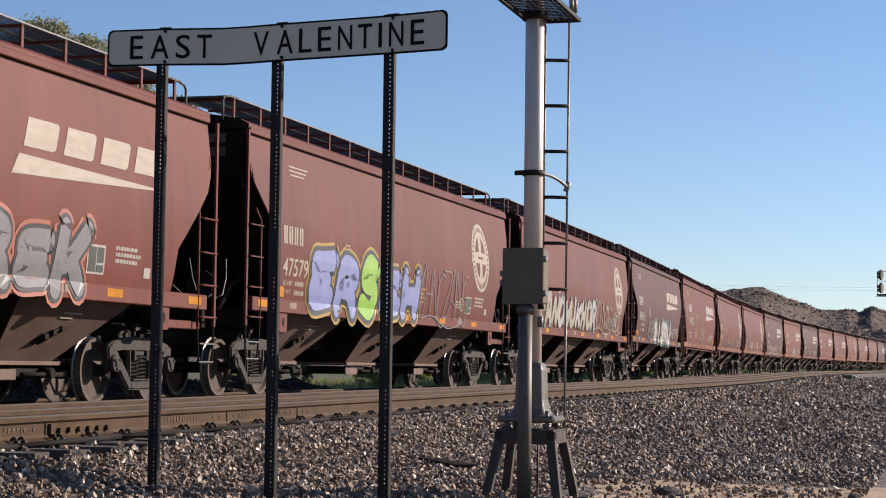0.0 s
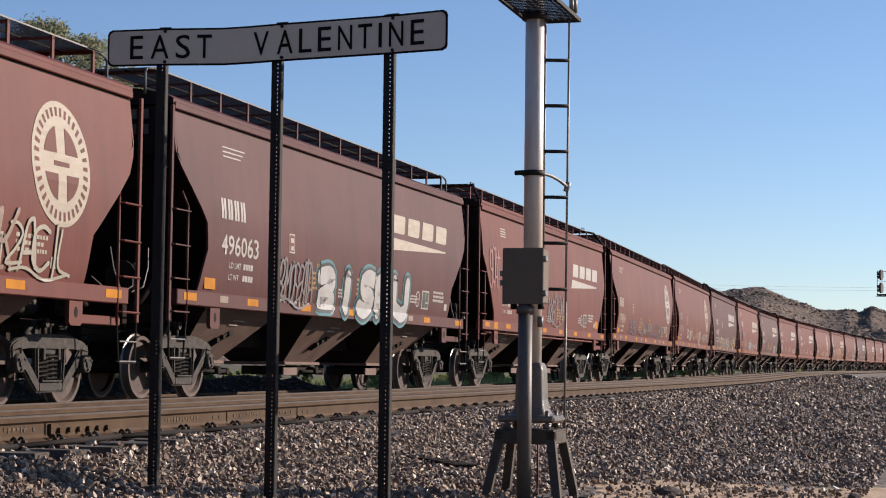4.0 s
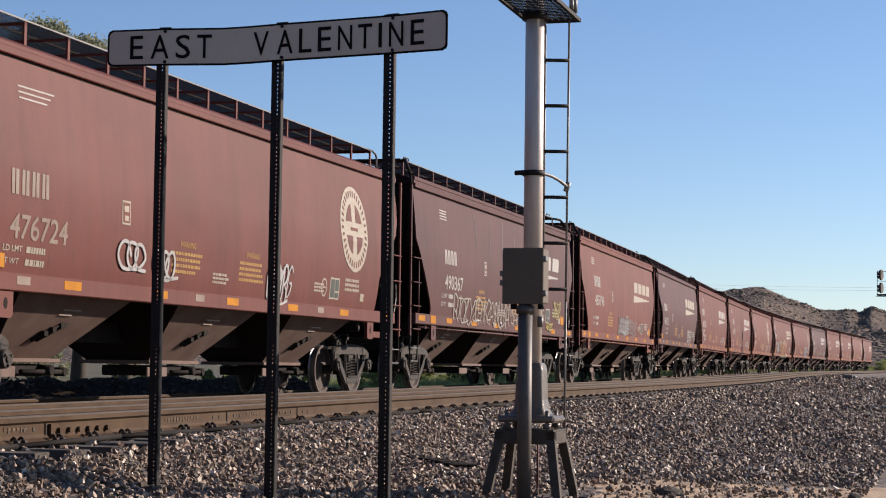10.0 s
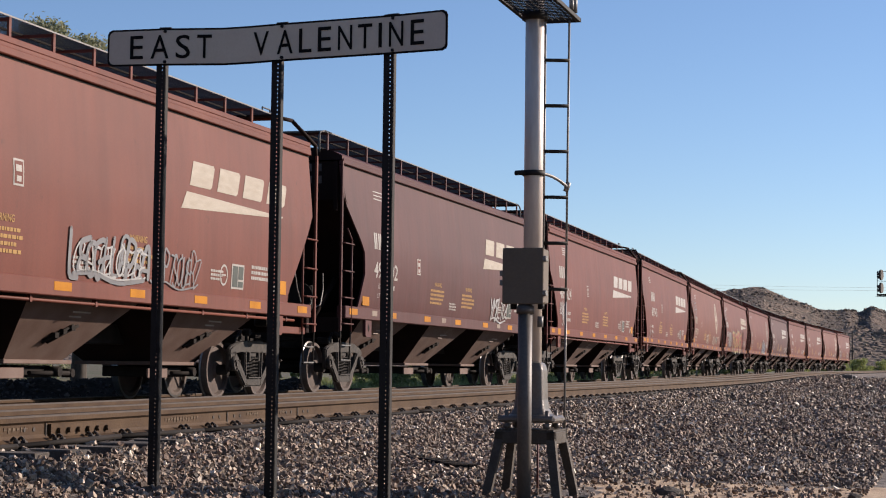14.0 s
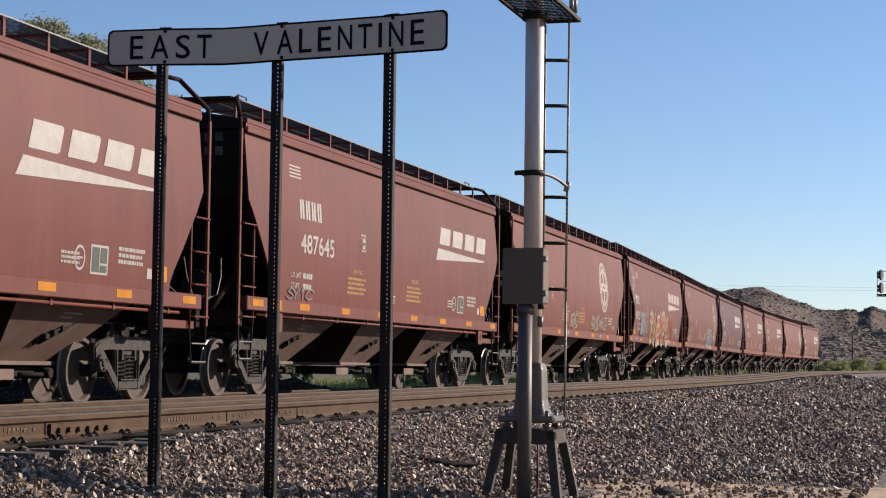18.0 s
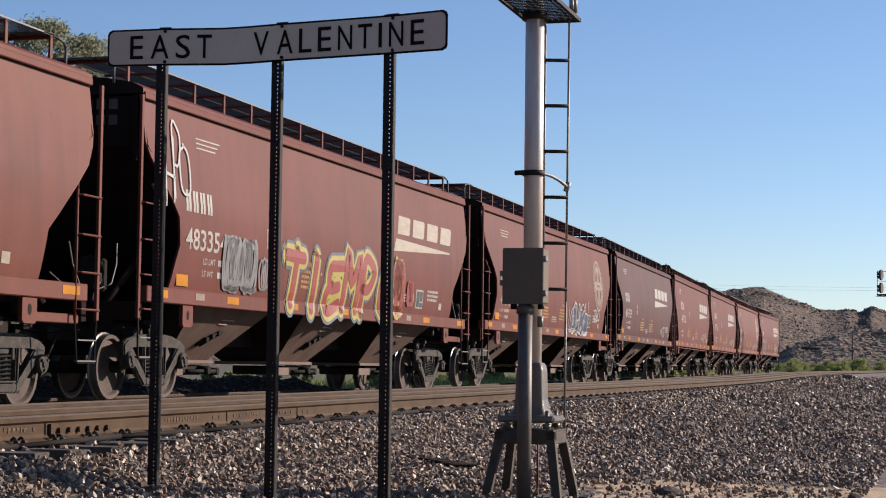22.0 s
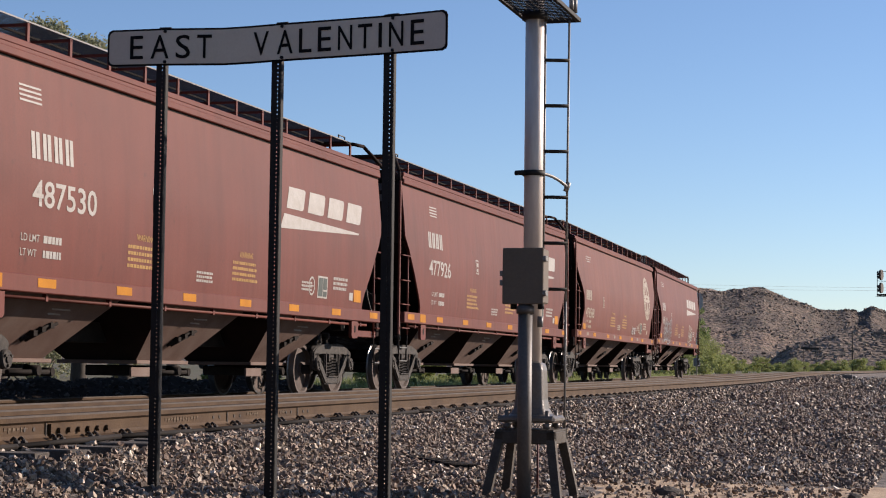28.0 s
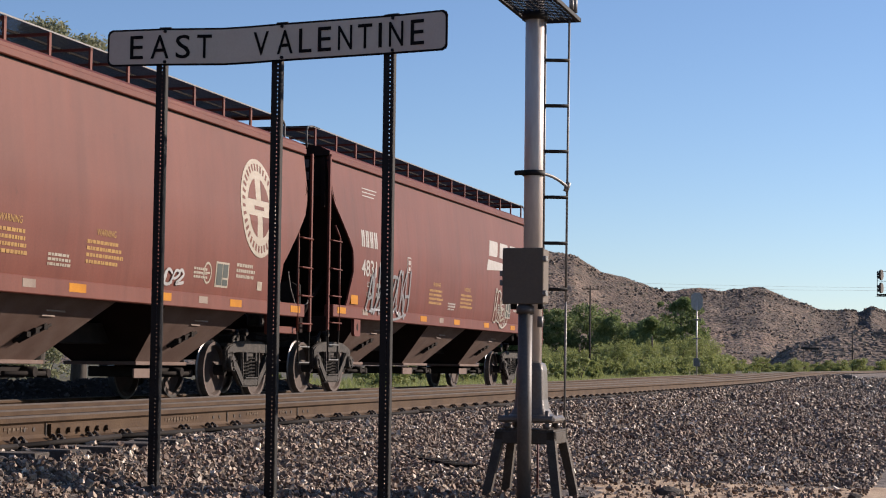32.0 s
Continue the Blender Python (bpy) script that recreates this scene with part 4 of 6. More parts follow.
def wheel_mesh(side):
    if side not in wheel_cache:
        bm = bmesh.new()
        y, o = side * 0.755, side
        lathe(bm, [(0.02, y + o * 0.07), (0.1, y + o * 0.07), (0.13, y + o * 0.03), (0.37, y + o * 0.015), (0.4, y + o * 0.065), (0.452, y + o * 0.068)], (0, 0, 0), 28, 0)
        lathe(bm, [(0.452, y + o * 0.068), (0.46, y - o * 0.03), (0.487, y - o * 0.045), (0.487, y - o * 0.06), (0.45, y - o * 0.066)], (0, 0, 0), 28, 1)
        lathe(bm, [(0.45, y - o * 0.066), (0.4, y - o * 0.066), (0.37, y - o * 0.02), (0.13, y - o * 0.02), (0.02, y - o * 0.08)], (0, 0, 0), 28, 0)
        bmesh.ops.remove_doubles(bm, verts=bm.verts, dist=0.0005)
        wheel_cache[side] = mesh_of(bm, "wheel", [wheel_mat, tread_mat])
    return wheel_cache[side]


def axle_mesh():
    if 0 not in wheel_cache:
        bm = bmesh.new()
        tube(bm, (0, -1.0, 0), (0, 1.0, 0), 0.085, n=12)
        wheel_cache[0] = mesh_of(bm, "axle", dark_steel)
    return wheel_cache[0]


def truck(parent, x):
    """A two-axle freight truck with cast side frames."""
    e = new("truck")
    e.parent = parent
    e.location = (x, 0, 0)
    e["label"] = "dusty cast-steel freight truck"
    for side in (-1, 1):
        bm = bmesh.new()
        y0, y1 = sorted((side * 1.0, side * 1.09))
        prism(bm, [(-1.04, 0.68), (-1.02, 0.79), (-0.9, 0.85), (-0.55, 0.91), (-0.3, 0.93), (0.3, 0.93), (0.55, 0.91), (0.9, 0.85), (1.02, 0.79), (1.04, 0.68), (0.6, 0.77), (-0.6, 0.77)], y0, y1)
        for k in (-1, 1):
            prism(bm, [(k * 0.87, 0.78), (k * 0.79, 0.77), (k * 0.38, 0.35), (k * 0.3, 0.33), (k * 0.28, 0.19), (k * 0.37, 0.19), (k * 0.85, 0.6)], y0, y1)
            prism(bm, [(k * 0.4, 0.79), (k * 0.32, 0.79), (k * 0.3, 0.32), (k * 0.36, 0.32)], y0, y1)
            prism(bm, [(k * 1.02, 0.74), (k * 0.76, 0.78), (k * 0.77, 0.47), (k * 0.81, 0.43), (k * 0.84, 0.6), (k * 0.94, 0.6), (k * 0.98, 0.43), (k * 1.02, 0.45)], y0, y1)
        prism(bm, [(-0.3, 0.19), (0.3, 0.19), (0.33, 0.33), (-0.33, 0.33)], y0, y1)
        bmesh.ops.bevel(bm, geom=[ed for ed in bm.edges], offset=0.026, segments=2, affect="EDGES", clamp_overlap=True)
        f = part("side_frame", bm, truck_mat, e)
        for k in (-1, 1):
            bm = bmesh.new()
            tube(bm, (k * 0.89, side * 1.06, 0.56), (k * 0.89, side * 1.15, 0.56), 0.125, 0.115, 16)
            tube(bm, (k * 0.89, side * 1.15, 0.56), (k * 0.89, side * 1.17, 0.56), 0.05, n=8)
            for a in range(3):
                tube(bm, (k * 0.89 + 0.08 * math.cos(a * 2.1 + 0.5), side * 1.15, 0.56 + 0.08 * math.sin(a * 2.1 + 0.5)), (k * 0.89 + 0.08 * math.cos(a * 2.1 + 0.5), side * 1.175, 0.56 + 0.08 * math.sin(a * 2.1 + 0.5)), 0.02, n=6)
            part("bearing_cap", bm, truck_mat, f)
        bm = bmesh.new()
        for cx in (-0.13, 0.13):
            yy = side * 1.0
            pts = [(cx + 0.115 * math.cos(a * 0.785 + cx * 12), yy + 0.1 * math.sin(a * 0.785 + cx * 12), 0.345 + 0.3 * a / 44) for a in range(0, 45, 2)]
            wire(bm, pts, 0.02, 4)
            tube(bm, (cx, yy, 0.34), (cx, yy, 0.66), 0.05, n=8)
        box(bm, -0.27, 0.27, *sorted((side * 0.88, side * 1.11)), 0.322, 0.345, 0.006)
        part("spring", bm, truck_mat, f, "coil springs")
        bm = bmesh.new()
        box(bm, -0.24, 0.24, *sorted((side * 0.85, side * 1.06)), 0.67, 0.755, 0.015)
        for k in (-1, 1):
            box(bm, k * 0.2 - 0.03, k * 0.2 + 0.03, *sorted((side * 1.04, side * 1.1)), 0.6, 0.75, 0.01)
        part("bolster_end", bm, truck_mat, f)
        # side bearing, brake lever and pipe over the side frame
        bm = bmesh.new()
        box(bm, -0.17, 0.17, *sorted((side * 0.58, side * 0.8)), 0.9, 1.03, 0.02)
        tube(bm, (-0.32, side * 0.86, 0.92), (0.1, side * 0.8, 1.1), 0.03, n=6)
        tube(bm, (0.12, side * 0.9, 0.92), (0.12, side * 0.9, 1.1), 0.035, n=8)
        tube(bm, (0.12, side * 0.96, 1.08), (0.12, side * 0.84, 1.08), 0.06, n=8)
        part("brake_rigging", bm, truck_mat, f, "dusty brake levers and side bearing")
    bm = bmesh.new()
    box(bm, -0.2, 0.2, -0.86, 0.86, 0.62, 0.84, 0.02)
    for k in (-1, 1):
        box(bm, k * 0.38 - 0.04, k * 0.38 + 0.04, -0.8, 0.8, 0.36, 0.44)
    part("bolster", bm, dark_steel, e)
    for k in (-1, 1):
        made = [wheel_mesh(-1), wheel_mesh(1), axle_mesh()]
        for name, me in zip(("wheel", "wheel", "axle"), made):
            w = new(name, me)
            w.parent = e
            w.matrix_parent_inverse = Matrix.Translation((k * 0.89, 0, 0.457))
    return e


def ladder(parent, x, side, car):
    """Corner ladder with a step stirrup; x is the end of the car that it hangs on."""
    e = 1 if x > 0 else -1
    xa, xb = x + e * 0.2, x - e * 0.4
    y = side * (car.half_width(2.2) - 0.06)
    bm = bmesh.new()
    box(bm, xa - 0.035, xa + 0.035, y - 0.02, y + 0.02, 1.12, 4.18, 0.005)
    wire(bm, [(xb, y, 1.12), (xb, y, 2.78), (xb + e * 0.1, y - side * 0.06, 3.0)], 0.02, 6)
    l = part("ladder", bm, paints["oxide"], parent, "corner ladder with round rungs")
    for z in (1.25, 1.72, 2.2, 2.7):
        bm = bmesh.new()
        wire(bm, [(xa, y, z), (xa - e * 0.04, y + side * 0.06, z), (xb + e * 0.04, y + side * 0.06, z), (xb, y, z)], 0.014, 5)
        part("rung", bm, paints["oxide"], l)
    bm = bmesh.new()
    wire(bm, [(xa, y, 1.15), (xa - e * 0.03, y, 0.58), (xb + e * 0.08, y, 0.58), (xb, y, 1.15)], 0.016, 5)
    st = part("step_stirrup", bm, dark_steel, l)
    bm = bmesh.new()
    for z in (0.595, 0.86):
        box(bm, *sorted((xa - e * 0.03, xb + e * 0.06)), y - 0.025, y + 0.025, z - 0.008, z + 0.012, 0.003)
    part("tread", bm, galv_mat, st, "bright worn step tread")


def build_car(car, name):
    """One covered hopper car with all its parts, at the origin."""
    t = thing(name, "oxide-red covered hopper freight car", "freight car", "covered hopper train")
    paint = paints["oxide"]
    for e in (-1, 1):
        part("side_sheet", side_sheet(car, e), paint, t, "weathered red steel side")
        # End sheets and posts take the paint darkened for shade.
        sheet = part("end_sheet", end_sheet(car, e), shade_mat, t, "end and slope sheet coloured dark for shade")
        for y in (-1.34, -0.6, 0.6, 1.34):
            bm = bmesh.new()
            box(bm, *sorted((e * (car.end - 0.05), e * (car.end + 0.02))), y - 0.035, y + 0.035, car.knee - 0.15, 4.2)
            part("end_post", bm, shade_mat, sheet)
    bm = bmesh.new()
    for z, n in ((4.02, 4), (3.8, 6)):
        for k in range(n):
            y = -1.05 + k * 0.19
            box(bm, -car.end + 0.038, -car.end + 0.046, y, y + 0.13, z, z + 0.14)
    part("end_lettering", bm, end_paint, t, "faint grey end lettering as plain bars")["kind"] = "stuff"
    # Roof end faces are painted shade-dark, the rest in car colour.
    roof = part("roof", roof_shell(car), [paint, shade_mat], t)
    for side in (-1, 1):
        bm = bmesh.new()
        box(bm, -car.end + 0.005, car.end - 0.005, *sorted((side * 1.405, side * 1.485)), EAVE - 0.1, EAVE + 0.0, 0.012)
        if not car.b:
            box(bm, -car.end + 0.005, car.end - 0.005, *sorted((side * 1.41, side * 1.47)), EAVE + 0.045, EAVE + 0.13, 0.012)
        eave = part("eave_rail", bm, paint, t)
        # Thin dark strip drawn as the shadow that the eave casts.
        bm = bmesh.new()
        box(bm, -car.end, car.end, *sorted((side * 1.39, side * 1.437)), EAVE - 0.128, EAVE - 0.1)
        part("eave_seam", bm, dark_steel, eave, "dark strip for the shadow under the eave")
        bm = bmesh.new()
        half = car.length / 2 - 0.85
        low = SILL_LOW + 0.02
        box(bm, -half, half, *sorted((side * 1.36, side * 1.53)), low, SILL_HIGH, 0.012)
        sill = part("side_sill", bm, paint, t)
        if not car.b:
            bm = bmesh.new()
            tube(bm, (-half + 0.6, side * 1.43, SILL_LOW - 0.04), (half - 0.6, side * 1.43, SILL_LOW - 0.04), 0.024, n=8)
            for k in range(9):
                xx = (k / 4 - 1) * (half - 1.0)
                box(bm, xx - 0.03, xx + 0.03, *sorted((side * 1.41, side * 1.46)), SILL_LOW - 0.07, SILL_LOW + 0.03)
            part("air_pipe", bm, paint, sill)
        n = 7 if car.b else 8
        for k in range(n):
            bm = bmesh.new()
            xx = -half + 0.45 + (2 * half - 0.9) * k / (n - 1)
            box(bm, xx - 0.23, xx + 0.23, *sorted((side * 1.525, side * 1.534)), SILL_LOW + 0.09, SILL_LOW + 0.2)
            part("reflector", bm, yellow_paint, sill, "yellow reflector")
            if car.b and k % 2 == 0 and k < n - 1:
                bm = bmesh.new()
                xx += (2 * half - 0.9) / (n - 1) * 0.52
                box(bm, xx - 0.16, xx + 0.16, *sorted((side * 1.525, side * 1.534)), SILL_LOW + 0.1, SILL_LOW + 0.2)
                part("pale_plate", bm, tan_paint, sill, "pale worn plate")
        for xx, z0, z1 in ((0.35 - car.end_x(1.73), 1.62, 1.84),) if car.b else ((-half + 1.3, 1.395, 1.56), (6.5, 1.7, 1.92)):
            bm = bmesh.new()
            w = car.half_width((z0 + z1) / 2) + 0.004 if z0 > 1.5 else 1.535
            box(bm, xx - 0.2, xx + 0.2, *sorted((side * (w - 0.02), side * w)), z0, z1)
            part("end_reflector", bm, yellow_paint, t, "bright orange reflector plate")
        # jacking lugs near both ends
        for e in (-1, 1):
            bm = bmesh.new()
            xx = e * (half - 1.45)
            prism(bm, [(xx - 0.18, SILL_LOW + 0.01), (xx - 0.18, SILL_LOW - 0.26), (xx - 0.13, SILL_LOW - 0.3), (xx + 0.13, SILL_LOW - 0.3), (xx + 0.18, SILL_LOW - 0.26), (xx + 0.18, SILL_LOW + 0.01)], *sorted((side * 1.44, side * 1.5)))
            if e > 0:
                box(bm, xx, xx + 1.35, *sorted((side * 1.4, side * 1.46)), SILL_LOW - 0.27, SILL_LOW - 0.15, 0.01)
            lug = part("jacking_lug", bm, paint, sill)
            bm = bmesh.new()
            prism(bm, [(xx + 0.045 * math.cos(k * math.pi / 6), SILL_LOW - 0.13 + 0.07 * math.sin(k * math.pi / 6)) for k in range(12)], *sorted((side * 1.49, side * 1.504)))
            part("lug_hole", bm, dark_steel, lug, "dark oval hole")
            ladder(t, e * (car.length / 2 - 0.78), side, car)
    # roof walkways on posts
    run = car.length / 2 - (0.95 if car.b else 1.25)
    step = 1.1
    for side in (-1, 1):
        y0, y1 = side * 0.12, side * 1.06
        bm = bmesh.new()
        for k in range(int(2 * run / 0.05)):
            xx = -run + 0.05 * k
            box(bm, xx, xx + 0.006, *sorted((y0, y1 - side * 0.012)), 4.772, 4.78)
        wlk = part("running_board", bm, walk_mat, t, "grey open steel grating of the roof walkway")
        bm = bmesh.new()
        box(bm, -run, run, *sorted((y1 - side * 0.012, y1)), 4.766, 4.786)
        part("walkway_edge", bm, galv_mat, wlk, "thin worn edge bar")
        for k in (0.04, 0.5):
            y = y0 + (y1 - y0) * k
            bm = bmesh.new()
            box(bm, -run, run, y - 0.012, y + 0.012, 4.745, 4.771)
            part("stringer", bm, dark_steel, wlk)
        n = int(2 * run / step)
        for k in range(n + 1):
            xx = -run + 0.15 + (2 * run - 0.3) * k / n
            bm = bmesh.new()
            box(bm, xx - 0.03, xx + 0.03, *sorted((y1 - side * 0.03, y1)), 4.42, 4.76)
            box(bm, xx - 0.025, xx + 0.025, *sorted((y0, y1)), 4.72, 4.755)
            part("walkway_post", bm, paint, wlk)
    for e in (-1, 1):
        bm = bmesh.new()
        rail = bmesh.new()
        if car.b:
            box(bm, e * run - 0.35 if e > 0 else -run, run if e > 0 else -run + 0.35, -1.06, 1.06, 4.76, 4.79)
            wire(rail, [(e * run, -1.04, 4.775), (e * (run + 0.22), -1.04, 4.74), (e * (run + 0.28), -1.04, 4.68), (e * (run + 0.28), -1.04, 4.36)], 0.02, 6)
        else:
            for y in (-1.0, 1.0):
                brace = bmesh.new()
                # Brace coloured as if in the shade of the gap.
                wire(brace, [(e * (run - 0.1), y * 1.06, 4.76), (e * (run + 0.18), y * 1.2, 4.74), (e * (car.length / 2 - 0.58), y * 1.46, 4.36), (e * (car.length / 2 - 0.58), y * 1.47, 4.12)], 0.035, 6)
                part("end_brace", brace, shade_mat, t)
            box(bm, *sorted((e * (run - 0.4), e * (run + 0.1))), -1.06, 1.06, 4.74, 4.78)
            wire(rail, [(e * (run - 0.7), -1.0, 4.79), (e * (run - 0.7), -1.0, 4.86), (e * (run - 0.35), -1.0, 4.86), (e * (run - 0.35), -1.0, 4.79)], 0.014, 5)
        part("handhold", rail, walk_mat, t)
        part("end_platform", bm, dark_steel if not car.b else walk_mat, t)
    bm = bmesh.new()
    box(bm, -run + 0.5, run - 0.5, -0.4, 0.4, 4.44, 4.62, 0.02)
    part("hatch_cover", bm, walk_mat, roof, "long roof hatch")
    # hoppers and outlet gates
    pitch = 4.65 if car.b else 4.45
    for c in (-pitch, 0.0, pitch):
        bm = bmesh.new()
        y0, y1, x0, x1 = 1.45, (0.5 if car.b else 0.56), 1.66, 0.78
        dy = (y1 - 0.46) * 0.63
        v = [bm.verts.new(p) for p in ((c - x0, -y0, 1.5), (c + x0, -y0, 1.5), (c + x0, y0, 1.5), (c - x0, y0, 1.5), (c - x1, -y1, 0.56), (c + x1, -y1, 0.56), (c + x1, y1, 0.56), (c - x1, y1, 0.56))]
        for f in ((0, 1, 5, 4), (1, 2, 6, 5), (2, 3, 7, 6), (3, 0, 4, 7), (4, 5, 6, 7), (3, 2, 1, 0)):
            bm.faces.new([v[i] for i in f])
        # End slopes get the shade-darkened paint; side sheets stay dusty.
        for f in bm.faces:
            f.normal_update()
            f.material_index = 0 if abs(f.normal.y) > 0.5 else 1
        h = part("hopper", bm, [hopper_mat, shade_mat], t, "dusty sloped hopper bay")
        bm = bmesh.new()
        box(bm, c - 0.92, c + 0.92, -y1 - 0.09, y1 + 0.09, 0.52, 0.575, 0.006)
        part("gate_flange", bm, hopper_mat, h, "pale dusty outlet flange")
        bm = bmesh.new()
        box(bm, c - 0.3, c + 0.6, -0.5, 0.5, 0.34, 0.5, 0.015)
        tube(bm, (c - 0.2, -0.62, 0.4), (c + 1.0, -0.62, 0.4), 0.035, n=6)
        tube(bm, (c + 0.5, -0.7, 0.42), (c + 0.5, -0.5, 0.42), 0.07, n=8)
        tube(bm, (c + 0.95, -0.66, 0.4), (c + 0.95, -0.5, 0.4), 0.06, n=8)
        part("outlet_gate", bm, dark_steel, h)
        bm = bmesh.new()
        box(bm, c - 1.0, c - 0.3, -0.6, -0.57, 0.33, 0.47, 0.006)
        part("gate_plate", bm, hopper_mat, h, "pale dusty gate plate")
        bm = bmesh.new()
        for dx in (0.0, 0.13):
            tube(bm, (c - 0.25 + dx, -0.76 - dy, 0.8), (c + 0.2 + dx, -0.97 - dy, 1.03), 0.022, n=6)
        for k in range(3):
            box(bm, c - 0.16 + k * 0.15, c - 0.06 + k * 0.15, -0.9 - 0.04 * k - dy, -0.74 - dy, 0.86 + 0.05 * k, 0.93 + 0.05 * k)
        part("gate_latch", bm, dark_steel, h, "dark latch rods")
        bm = bmesh.new()
        for z, l in ((1.2, 0.5), (1.14, 0.34)):
            y = np.interp(z, (0.56, 1.5), (y1, y0)) + 0.008
            box(bm, c - 0.1, c - 0.1 + l, -y - 0.002, -y + 0.004, z - 0.012, z + 0.012)
        part("stencil", bm, tan_paint, h)
    bm = bmesh.new()
    box(bm, -car.length / 2 + 0.5, car.length / 2 - 0.5, -0.22, 0.22, 0.82, 1.12, 0.01)
    part("centre_sill", bm, dark_steel, t)
    for e in (-1, 1):
        x = e * (car.length / 2)
        bm = bmesh.new()
        box(bm, *sorted((x - e * 0.72, x - e * 0.86)), -1.45, 1.45, 1.1, 1.36, 0.01)
        box(bm, *sorted((x - e * 0.72, x - e * 1.9)), -0.5, 0.5, 1.1, 1.14)
        for k in (-0.9, 0.9):
            tube(bm, (x - e * 0.8, k, 1.3), (x - e * 2.2, k, 2.2), 0.05, n=6)
        # Dark colour here stands in for shade under the car end.
        fr = part("end_frame", bm, shade_mat, t)
        bm = bmesh.new()
        box(bm, *sorted((x - e * 0.02, x - e * 0.7)), -0.09, 0.09, 0.78, 0.96, 0.015)
        prism(bm, [(x + e * 0.06, 0.72), (x - e * 0.2, 0.72), (x - e * 0.2, 1.02), (x + e * 0.06, 1.02)], -0.16, 0.14)
        part("coupler", bm, dark_steel, fr)
        bm = bmesh.new()
        pts = [(x - e * 0.6, -0.3, 0.86), (x - e * 0.3, -0.34, 0.6), (x - e * 0.05, -0.3, 0.5), (x, -0.28, 0.52)]
        wire(bm, pts, 0.022, 6)
        wire(bm, [(x - e * 0.62, -1.3, 1.0), (x - e * 0.5, -0.7, 0.95), (x - e * 0.4, -0.1, 1.05)], 0.013, 5)
        part("air_hose", bm, dark_steel, fr)
        bm = bmesh.new()
        wire(bm, [(x - e * 0.66, -1.15, 2.15), (x - e * 0.6, -1.18, 1.85), (x - e * 0.42, -1.2, 1.58), (x - e * 0.15, -1.15, 1.5)], 0.011, 5)
        wire(bm, [(x - e * 0.7, -0.9, 1.75), (x - e * 0.5, -1.0, 1.6), (x - e * 0.2, -1.05, 1.53)], 0.009, 5)
        part("brake_hose", bm, pipe_mat, fr, "thin grey brake hoses")
        if e < 0:
            bm = bmesh.new()
            box(bm, x + 0.78, x + 0.92, -0.9, -0.5, 1.5, 1.95, 0.03)
            tube(bm, (x + 0.74, -0.7, 1.75), (x + 0.7, -0.7, 1.75), 0.24, n=16)
            tube(bm, (x + 0.85, -0.7, 1.5), (x + 0.85, -0.7, 1.0), 0.025, n=6)
            part("hand_brake", bm, dark_steel, fr, "hand brake box and wheel")
        else:
            bm = bmesh.new()
            tube(bm, (x - 1.9, -0.3, 1.32), (x - 1.3, -0.3, 1.32), 0.13, n=14)
            box(bm, x - 1.15, x - 0.95, -0.85, -0.6, 1.2, 1.5, 0.02)
            wire(bm, [(x - 0.9, -0.6, 1.3), (x - 0.7, -0.2, 1.6), (x - 0.75, 0.1, 1.35)], 0.014, 5)
            part("brake_valve", bm, truck_mat, fr, "brake reservoir and valve")
        truck(t, e * (car.length / 2 - (2.13 if car.b else 2.33)))
    return t


# ---- lettering and spray paint on the sides ----
SHIFT = 0.14  # lettering is set out from the cars' marked centres, which lie this far behind the middle of the body


def on_side(bm, car, lift):
    """Lays a flat figure in x and z on the bulging side that faces the camera."""
    zs = [v.co.z for v in bm.verts]
    for z in (1.58, 1.7, 1.85, 2.05, 2.3, 2.55, 2.8, 3.0, 3.2, 3.4, 3.6, 3.9):
        if min(zs) < z < max(zs):
            bmesh.ops.bisect_plane(bm, geom=bm.verts[:] + bm.edges[:] + bm.faces[:], plane_co=(0, 0, z), plane_no=(0, 0, 1))
    for v in bm.verts:
        w = 1.535 if v.co.z < 1.58 else car.half_width(v.co.z)
        v.co.y = v.co.y - w - lift
        v.co.x += SHIFT
    for f in bm.faces:
        f.normal_update()
        if f.normal.y > 0:
            f.normal_flip()
    return bm


def figure(name, bm, car, mat, parent, label="", lift=0.006):
    me = bpy.data.meshes.new(name)
    on_side(bm, car, lift).to_mesh(me)
    bm.free()
    me.materials.append(mat)
    return part(name, me, None, parent, label)


def flat(bm, poly):
    bm.faces.new([bm.verts.new((x, 0, z)) for x, z in poly])


def bars(rects, slant=0.0):
    bm = bmesh.new()
    for x0, x1, z0, z1 in rects:
        flat(bm, [(x0, z0), (x1, z0), (x1 + slant * (z1 - z0), z1), (x0 + slant * (z1 - z0), z1)])
    return bm


def number_on(car, t, digits, x0, x1, z0, z1, mat):
    figure("car_number", fit_shape(text_shape(digits, 0.012), x0, x1, z0, z1), car, mat, t, "painted car number")
    n, w = 4, (x1 - x0) * 0.68 / 4
    h = z1 - z0
    rects = [(x0 + i * w + g * w * 0.4, x0 + i * w + g * w * 0.4 + w * 0.3, z1 + h * 0.75, z1 + h * 1.75) for i in range(n) for g in (0, 1)]
    figure("reporting_mark", bars(rects), car, mat, t, "painted owner mark as plain bars")["kind"] = "stuff"


